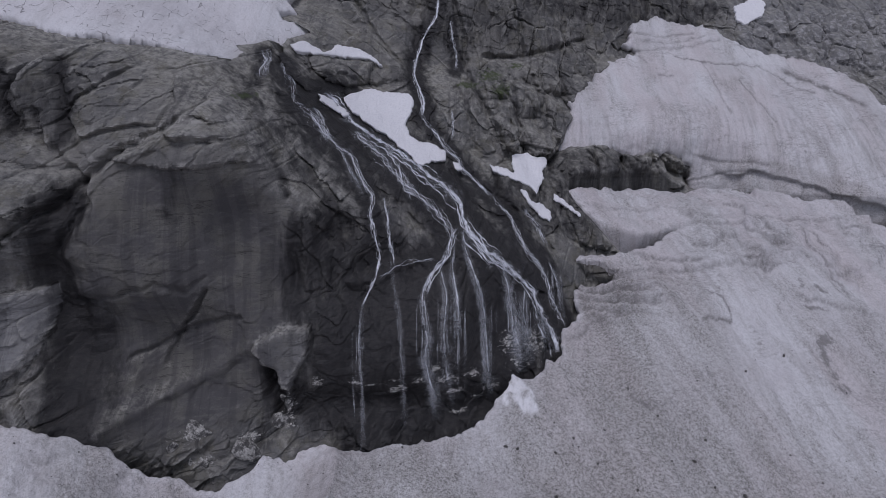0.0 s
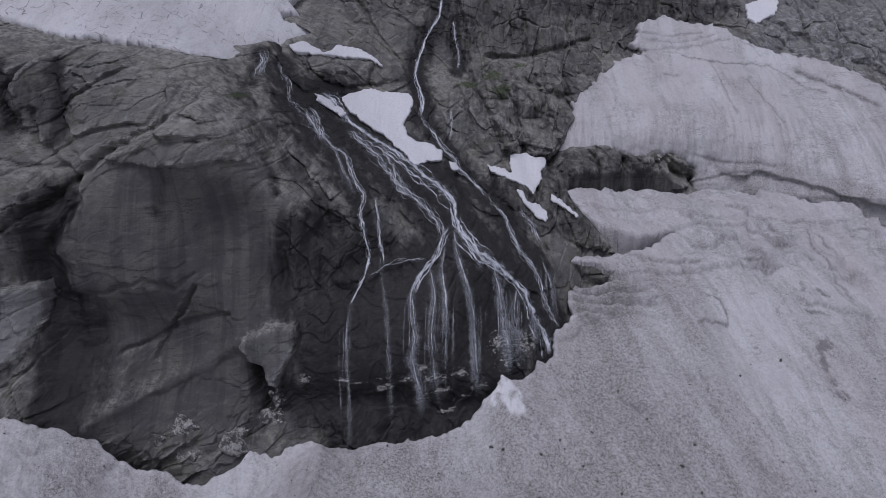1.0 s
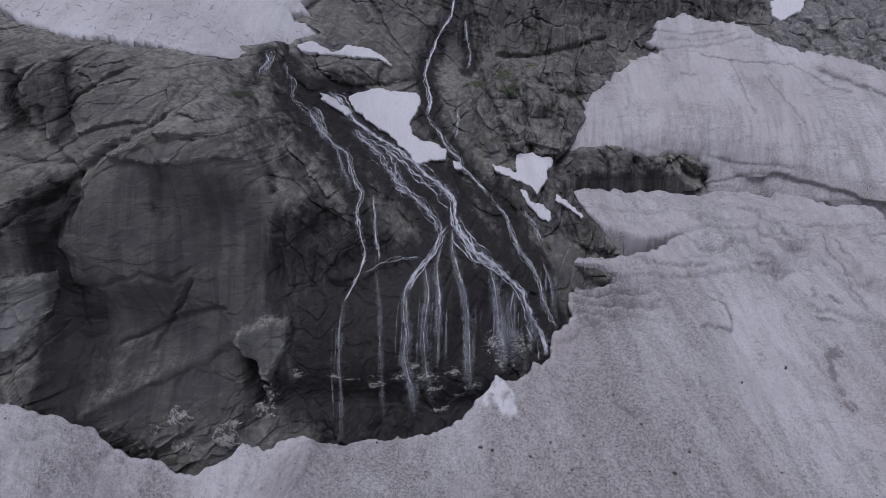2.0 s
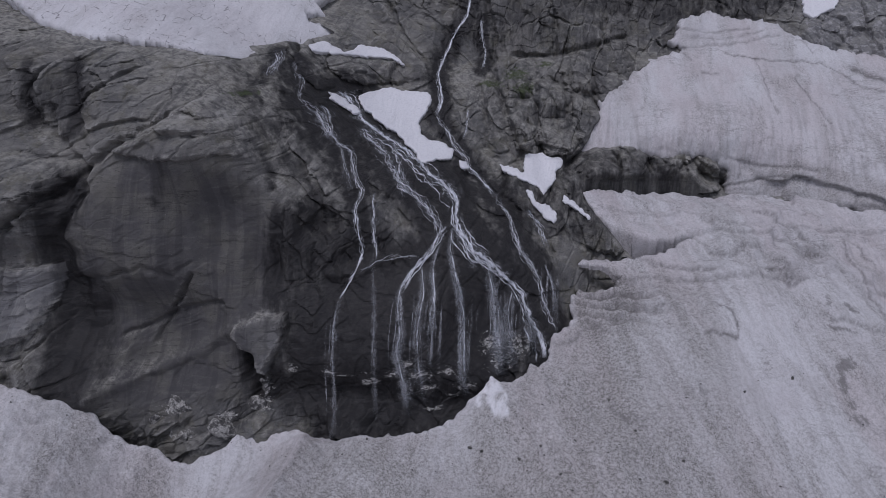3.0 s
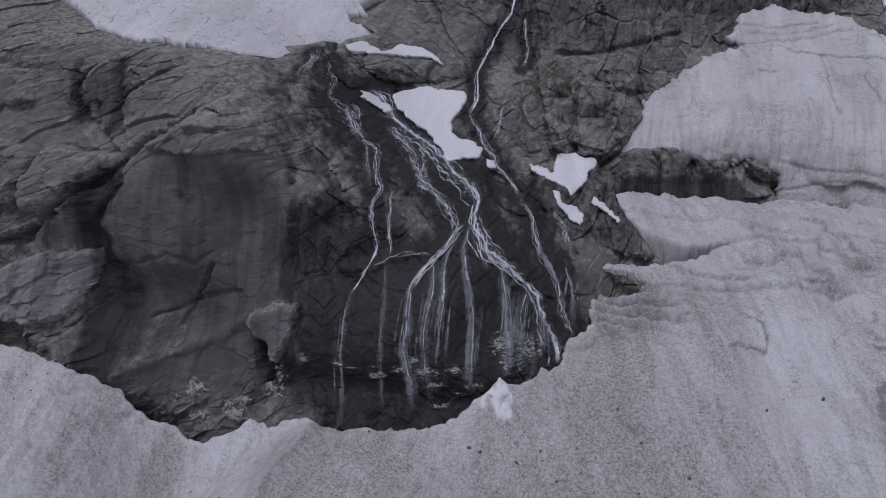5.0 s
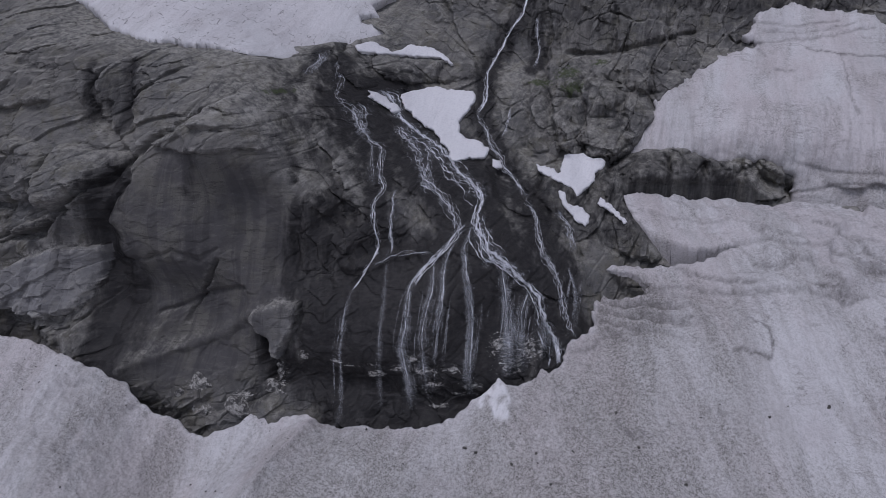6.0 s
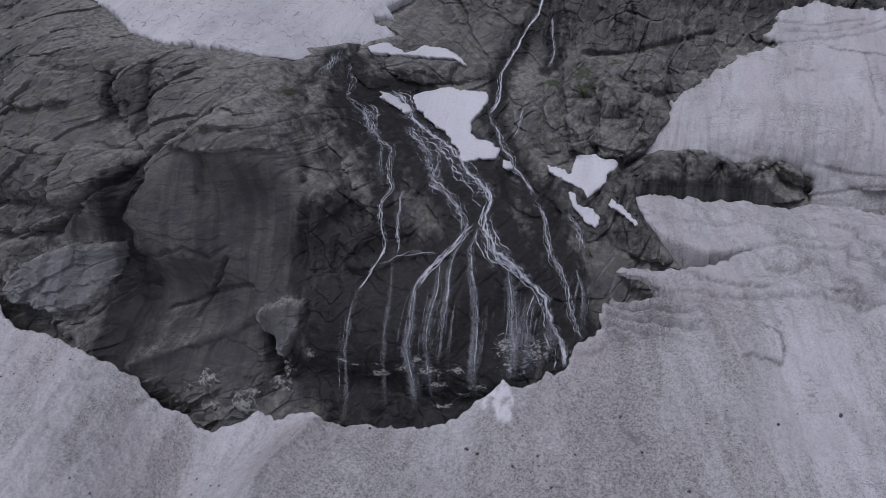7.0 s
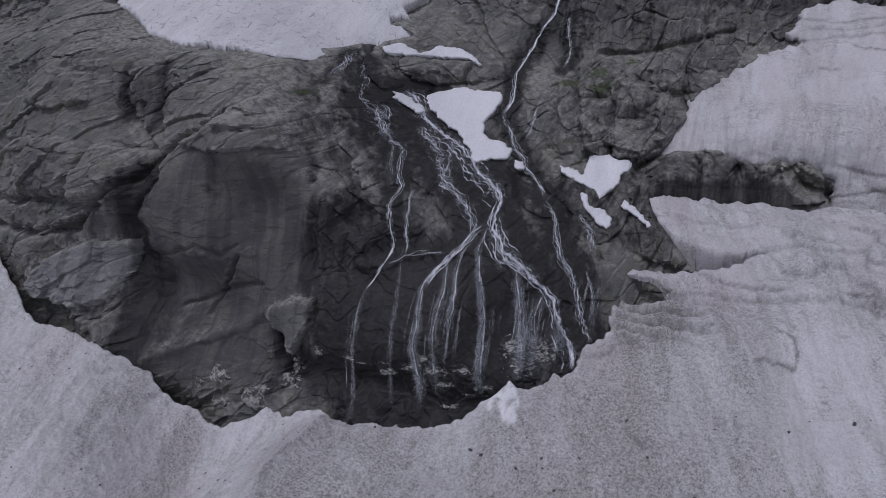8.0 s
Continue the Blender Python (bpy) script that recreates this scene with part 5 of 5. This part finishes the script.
snow_patch([(6.50, 15.73), (7.02, 15.61), (7.41, 14.76), (8.43, 14.48), (9.22, 13.81), (8.96, 13.03), (8.01, 13.72), (7.10, 14.59)], 0.4, 23, "narrow white snow strip in a rock gully")
snow_patch([(9.65, 15.11), (10.41, 14.77), (12.04, 13.40), (11.73, 13.25), (10.78, 13.95), (9.71, 14.60)], 0.3, 24, "thin white snow strip along a rock step")
snow_patch([(-13.24, 27.81), (-12.27, 28.27), (-10.66, 27.44), (-9.93, 28.26), (-8.01, 28.12), (-6.66, 27.17), (-5.84, 26.36), (-7.16, 26.98), (-9.78, 27.20), (-11.41, 27.23), (-12.56, 27.40)], 0.35, 25, "long thin snow strip on a rock ledge")
snow_patch([(-10.38, 23.81), (-9.88, 23.59), (-8.99, 22.78), (-8.05, 22.06), (-8.46, 21.94), (-9.34, 22.55), (-10.09, 23.20)], 0.3, 26, "small snow wedge at the head of the stream")
snow_patch([(35.64, 34.50), (37.43, 35.12), (39.32, 36.25), (39.67, 34.61), (38.76, 33.21), (36.31, 32.04), (35.56, 32.65)], 0.6, 27, "small snow block caught high on the cliff")
snow_patch([(0.67, 18.02), (1.31, 17.93), (1.65, 17.31), (0.96, 17.50)], 0.25, 28, "tiny snow remnant beside the stream")


# ---- valley floor, out to the horizon ----
def valley():
    r = np.concatenate([np.linspace(0, 300, 40), np.geomspace(340, 4500, 14)])
    a = np.linspace(0, 2 * np.pi, 73)[:-1]
    R, T = np.meshgrid(r, a, indexing="ij")
    X, Y = R * np.cos(T), R * np.sin(T) - 20
    Z = -13 - 0.02 * R + 1.2 * rough(X / 30, Y / 30, 4, 201) + 0.12 * R * np.clip(rough(X / 700, Y / 700, 3, 207), 0, 1)
    n, k = R.shape
    i, j = np.meshgrid(np.arange(n - 1), np.arange(k), indexing="ij")
    i, j = i.ravel(), j.ravel()
    quads = np.stack([i * k + j, (i + 1) * k + j, (i + 1) * k + (j + 1) % k, i * k + (j + 1) % k], -1)
    me = sheet_mesh("ground", np.stack([X, Y, Z], -1).reshape(-1, 3), quads, SNOW)
    return tagged(new("ground", me), "snowy valley floor with scree", "ground", kind="structure")


valley()


# ---- waterfalls ----
def along(line, gap=0.16):
    """Even steps along a rounded line."""
    p = np.array(line, float)
    t = np.concatenate([[0], np.cumsum(np.hypot(*np.diff(p, axis=0).T))])
    s = np.linspace(0, t[-1], max(4, int(t[-1] / gap)))
    q = np.stack([np.interp(s, t, p[:, 0]), np.interp(s, t, p[:, 1])], -1)
    for _ in range(3):
        q[1:-1] = (q[:-2] + 2 * q[1:-1] + q[2:]) / 4
    return q


def ribbon(q, side, width, seed, lift, material, parent, free, wander, flare=0.0):
    """One soft-edged ribbon of water that hugs the rock or falls free."""
    n = len(q)
    s = np.arange(n) * 0.16
    d = np.gradient(q, axis=0)
    d = d / np.maximum(np.linalg.norm(d, axis=1), 1e-6)[:, None]
    out = np.stack([-d[:, 1], d[:, 0]], -1)
    open_up = np.clip(0.35 + s / 5, 0, 1) if free else 0.45 + 0.55 * (0.5 + 0.5 * rough(s / 2.2, s * 0 + 4.0, 2, 301))
    sway = side * open_up + wander * (rough(s / 1.3, s * 0 + seed, 3, seed) + 0.5 * rough(s / 0.45, s * 0 + seed, 2, seed + 5))
    m = q + out * sway[:, None]
    w = width * (0.75 + 0.9 * rough(s / 0.7, s * 0 + seed * 1.7, 3, seed + 9)) * (1 + flare * s)
    w = np.maximum(w, 0.012)
    broad = width > 0.2
    ends = np.clip(np.minimum((s + 0.15) * (0.5 if free and broad else 1.5), (s[-1] - s) * (0.4 if free else 1.5)), 0, 1)
    across = ((-1, 0.0), (-0.62, 0.35), (-0.22, 1.0), (0.22, 1.0), (0.62, 0.35), (1, 0.0)) if broad else ((-1, 0.0), (-0.5, 0.85), (0, 1.0), (0.5, 0.85), (1, 0.0))
    rows, cover, back = [], [], None
    for f, c in across:
        cx, cz = m[:, 0] + out[:, 0] * w * f, m[:, 1] + out[:, 1] * w * f
        if back is None or (broad and not free):
            y = rock_y(cx if broad and not free else m[:, 0], cz if broad and not free else m[:, 1])
            level = y.copy()
            for _ in range(8 if free else 3):
                level[1:-1] = (level[:-2] + 2 * level[1:-1] + level[2:]) / 4
            back = np.minimum(level, y)
            if free:
                back = np.minimum.accumulate(back)
        rows.append(np.stack([cx, back - lift - (1 - f * f) * min(w.mean(), 0.15) * 0.3, cz], -1))
        cover.append(c * ends)
    k = len(across)
    co = np.stack(rows, 1).reshape(-1, 3)
    i = (np.arange(n - 1)[:, None] * k + np.arange(k - 1)[None]).ravel()
    me = sheet_mesh("strand", co, np.stack([i, i + 1, i + k + 1, i + k], -1), material)
    attribute(me, "cover", np.stack(cover, 1))
    attribute(me, "lane", np.stack([w * f + seed * 1.37 for f, _ in across], 1))
    attribute(me, "run", np.stack([s + seed * 0.61] * k, 1))
    ob = new("strand" if material in (WHITE_WATER, FALLING) else "lace" if material is LACE else "mist" if material is MIST else "veil", me)
    ob.parent = parent
    return ob


def stream(line, label, width, lace, seed, threads=4, wander=0.10):
    """A stream that hugs the rock: a bright core, a net of threads beside it and loose side threads."""
    q = along(line)
    top = new("waterfall", None)
    tagged(top, label, "waterfall", "streams down the cliff")
    rng = random.Random(seed)
    if lace > 0.2:
        ribbon(q, 0.0, lace, seed * 31, 0.06, LACE, top, False, 0.05)
        ribbon(q, lace * rng.uniform(-0.5, 0.5), lace * 0.7, seed * 31 + 1, 0.08, LACE, top, False, 0.15)
    for k in range(2):
        ribbon(q, lace * rng.uniform(-0.25, 0.25), width * (1.0, 0.6)[k], seed * 31 + 2 + k, 0.10 + 0.02 * k, WHITE_WATER, top, False, wander)
    for k in range(threads):
        a = rng.randrange(0, max(1, len(q) - 10))
        b = min(len(q), a + rng.randrange(10, 40))
        if b - a > 5:
            ribbon(q[a:b], lace * rng.uniform(-1.2, 1.2), width * rng.uniform(0.25, 0.5), seed * 31 + 5 + k, 0.09, WHITE_WATER, top, False, wander)
    return top


def waterfall(line, label, width, veil, seed, threads=5, veils=3, flare=0.06, soft=False):
    """Water that leaves the rock: threads that fade out, in a veil that widens as it falls."""
    q = along(line)
    top = new("waterfall", None)
    tagged(top, label, "waterfall", "streams down the cliff")
    rng = random.Random(seed)
    for k in range(veils):
        a = 0 if k < 2 else rng.randrange(0, max(1, len(q) // 3))
        ribbon(q[a:], veil * rng.uniform(-0.4, 0.4), max(0.21, veil * rng.uniform(0.5, 0.9)), seed * 57 + k, 0.10 + 0.03 * k, MIST, top, True, 0.03, flare)
    for k in range(threads):
        a = 0 if k < 2 else rng.randrange(0, max(1, len(q) // 2))
        b = len(q) if k < 1 else min(len(q), a + rng.randrange(14, 46))
        if b - a > 5:
            ribbon(q[a:b], veil * rng.gauss(0, 0.12 if k < 2 else 0.5), width * (rng.uniform(0.7, 1.0) if k < 2 else rng.uniform(0.3, 0.6)), seed * 57 + 20 + k, 0.14 + 0.02 * (k % 4), FALLING if k < 2 and not soft else VEIL, top, True, 0.05, 0.05)
    return top


def curtain(lip, bottom, count, label, seed):
    """Many fine strands that leave a lip and fall straight, each for its own length."""
    top = new("water_curtain", None)
    tagged(top, label, "waterfall", "curtains of falling water")
    rng = random.Random(seed)
    p = np.array(lip)
    for k in range(count):
        x = rng.uniform(p[0, 0], p[-1, 0])
        z = float(np.interp(x, p[:, 0], p[:, 1])) - abs(rng.gauss(0, 1.2))
        end = max(bottom, z - rng.uniform(1.5, 6.0))
        if z - end > 0.8:
            steps = int((z - end) / 0.16)
            line = np.stack([x + 0.04 * rough(np.linspace(0, 2, steps), np.full(steps, k * 1.3), 2, seed + k), np.linspace(z, end, steps)], -1)
            ribbon(line, 0.0, rng.uniform(0.03, 0.12), seed * 71 + k, 0.10 + 0.03 * (k % 5), VEIL, top, True, 0.01)
    return top


stream(HIGH_FALL, "white stream falling down a slot in the dark cliff", 0.11, 0.26, 1, 7)
stream(HIGH_TRICKLE, "thin trickle on dark wet rock", 0.04, 0.22, 2, 2)
stream(SIDE_RUN, "thin stream passing below a snow patch", 0.05, 0.26, 3, 5, 0.16)
stream(SIDE_TRICKLE, "faint trickle on dark rock", 0.03, 0.21, 4, 1)
stream(MAIN_RUN, "main white stream running down the slanting rock", 0.19, 0.62, 5, 24, 0.16)
stream(SECOND_RUN, "braided stream beside the main run", 0.045, 0.36, 6, 12, 0.22)
stream(BRANCH_RUN, "thin branch of the braided stream", 0.04, 0.28, 26, 5, 0.2)
waterfall(STEP_FALL, "widening veil of water over a rock step", 0.06, 0.28, 27, 7, 3, 0.12)
stream(LEFT_RUN, "narrow white stream down a rock step", 0.055, 0.22, 14, 6, 0.10)
stream(LEFT_TRICKLE, "thin twin trickle on wet rock", 0.04, 0.21, 16, 3)
stream(LEDGE_RUN, "trickles along a sloping ledge", 0.005, 0.15, 18, 3, 0.16)
stream(EAST_RUN, "broken stream down mossy rock", 0.035, 0.28, 19, 9, 0.2)
stream(EAST_SEEP, "faint seep on wet rock", 0.025, 0.35, 21, 4, 0.2)
stream(SPRING_A, "melt stream springing from the snow edge", 0.05, 0.3, 22, 5, 0.2)
stream(SPRING_B, "thin melt stream down the rock step", 0.03, 0.22, 23, 6, 0.2)
stream(SPRING_C, "thin melt trickle beside the rock step", 0.05, 0.28, 24, 3, 0.15)
stream(FAN_A[:5], "lacy side stream spreading over the wet wall", 0.08, 0.34, 25, 6, 0.14)
waterfall(FAN_A[3:], "spreading strands falling over the wet wall", 0.07, 0.65, 7, 12, 5)
waterfall(FAN_B, "narrow strand falling over the wet wall", 0.07, 0.4, 8, 6, 3)
waterfall(FAN_C, "tall white strand falling over the wet wall", 0.10, 0.46, 9, 12, 5)
waterfall(FAN_D, "broad veil of water over pale boulders", 0.09, 0.65, 10, 14, 6)
waterfall(FAN_E, "soft veil of water over pale boulders", 0.08, 0.65, 11, 10, 5)
waterfall(FAN_F, "soft veil of water at the wall's edge", 0.08, 0.6, 12, 11, 6)
waterfall(FAN_G, "fine strands in front of the wet wall", 0.05, 0.6, 13, 7, 2)
waterfall(LEFT_FALL, "free-falling thin veil before a dark undercut", 0.04, 0.36, 15, 5, 2, 0.03, True)
waterfall(LEFT_VEIL, "faint dripping veil over the undercut", 0.03, 0.25, 17, 4, 2, 0.03, True)
waterfall(EAST_TRICKLE, "short white strand beside the snow rim", 0.08, 0.3, 20, 6, 2)

curtain([(-1.8, 10.4), (0.2, 9.6), (2.1, 9.4)], 2.4, 20, "fine strands falling before the dark wet wall", 41)
curtain([(2.6, 9.6), (3.9, 8.6)], 3.2, 12, "narrow curtain of water before the wet wall", 42)
curtain([(4.6, 10.6), (6.4, 8.8), (8.4, 6.8)], 4.6, 40, "broad curtain of water over pale boulders", 43)
curtain([(-6.0, 9.0), (-5.2, 8.8)], 0.6, 8, "thin free-falling strands before the undercut", 44)
curtain([(8.2, 10.4), (9.6, 9.6)], 5.8, 12, "short strands beside the overhanging snow rim", 45)


# ---- stones ----
def stone_mesh(seed, material):
    """A broken stone about one metre across, with flat faces and a rough skin."""
    bm = bmesh.new()
    bmesh.ops.create_icosphere(bm, subdivisions=3, radius=0.5)
    rng = random.Random(seed)
    cuts = [(Vector([rng.gauss(0, 1) for _ in range(3)]).normalized(), rng.uniform(0.2, 0.4)) for _ in range(16)]
    for v in bm.verts:
        for n, d in cuts:
            over = v.co.dot(n) - d
            if over > 0:
                v.co -= n * over * 0.9
        v.co += v.co.normalized() * 0.05 * noise.fractal(v.co * 5 + Vector((seed, 0, 0)), 0.8, 2.0, 3)
    me = bpy.data.meshes.new("stone")
    bm.to_mesh(me)
    bm.free()
    me.materials.append(material)
    return me


def crusted_material():
    m = Nodes("crusted_stone")
    crust = m.band(m.noise(2.4, 7, 0.75), 0.44, 0.58)
    tone = m.mix(m.band(m.noise(9, 5, 0.7), 0.35, 0.65), (0.04, 0.039, 0.04), (0.11, 0.105, 0.10))
    tone = m.mix(crust, tone, m.mix(m.band(m.noise(12, 4, 0.7), 0.4, 0.6), (0.30, 0.29, 0.27), (0.52, 0.51, 0.48)))
    return m.done(tone, 0.75, m.bump(m.noise(6, 6, 0.75), 0.06))


CRUSTED = crusted_material()
SHAPES = [stone_mesh(k, CRUSTED) for k in range(5)]
SMALL = [stone_mesh(k + 20, STONE) for k in range(5)]
# stones at the foot of the wall: x, z, breadth, height
FOOT_STONES = [(-15.8, 2.6, 2.48, 1.52), (-16.7, 2.0, 0.96, 0.64), (-15.9, 0.8, 1.05, 0.81), (-15.1, 0.6, 0.89, 0.72), (-10.5, 3.7, 1.49, 1.96), (-10.8, 2.4, 1.42, 1.34), (-12.5, 1.2, 1.99, 1.59)]
for k, (x, z, broad, tall) in enumerate(FOOT_STONES):
    ob = new("boulder", SHAPES[k % 5])
    y = float(rock_y(np.array([x]), np.array([z]))[0])
    ob.matrix_world = pose(x, y + 0.28 * tall, z, 8 * (k % 3), 12 * (k % 5) - 24, 0) @ Matrix.Diagonal((broad * 1.3, tall * 0.9, tall * 1.3, 1)) @ pose(0, 0, 0, 20 * k, 35 * k, 47 * k)
    tagged(ob, "pale-crusted boulder lodged at the foot of the wet wall", "boulder", "boulders at the foot of the wall")
# dark stones that lie on the snow: x, y, size
SNOW_STONES = [(4.2, 39.4, 0.39), (4.9, 39.3, 0.35), (16.3, 38.7, 0.41), (10.0, 38.3, 0.30), (8.7, 39.9, 0.31), (10.9, 40.5, 0.27), (7.4, 38.9, 0.35), (14.7, 41.4, 0.28), (22.0, 44.7, 0.31), (14.7, 38.3, 0.27), (17.1, 37.2, 0.31), (12.0, 36.4, 0.26), (25.3, 45.9, 0.32), (18.9, 36.9, 0.46), (7.0, 36.2, 0.37), (-2.6, 38.8, 0.30), (17.5, 40.0, 0.28), (13.1, 43.2, 0.28)]
for k, (x, y, size) in enumerate(SNOW_STONES):
    ob = new("stone", SMALL[k % 5])
    z = float(field_z(np.array([x]), np.array([y]))[0])
    ob.matrix_world = pose(x, y, z + 0.12 * size, 30 * k, 10 * k, 67 * k) @ Matrix.Diagonal((size, size * 0.8, size * 0.7, 1))
    tagged(ob, "small dark stone lying on the dirty snow", "stone", "stones on the snow")


def gravel():
    """Stones too small to count, strewn over the lower snow."""
    rng = np.random.RandomState(4)
    n = 900
    x, y = rng.uniform(-28, 36, n), rng.uniform(24, 50, n)
    keep = in_outline(x, y, FIELD_RIM + FIELD_RIM_EAST) & (rng.rand(n) < step(52, 34, y) + 0.1)
    x, y = x[keep], y[keep]
    z = field_z(x, y)
    size = 0.03 + 0.07 * rng.rand(len(x)) ** 3
    base = np.array([(1, 0, 0), (0, 1, 0), (-1, 0, 0), (0, -1, 0), (0, 0, 0.8), (0, 0, -0.8)])
    co = (np.stack([x, y, z + 0.3 * size], -1)[:, None] + base[None] * size[:, None, None] * rng.uniform(0.6, 1.3, (len(x), 6, 1))).reshape(-1, 3)
    tri = [(0, 1, 4), (1, 2, 4), (2, 3, 4), (3, 0, 4), (1, 0, 5), (2, 1, 5), (3, 2, 5), (0, 3, 5)]
    faces = [tuple(6 * k + c for c in t) for k in range(len(x)) for t in tri]
    me = bpy.data.meshes.new("gravel")
    me.from_pydata(co.tolist(), [], faces)
    me.materials.append(STONE)
    return tagged(new("gravel", me), "fine dark gravel strewn over the old snow", "gravel", kind="stuff")


gravel()
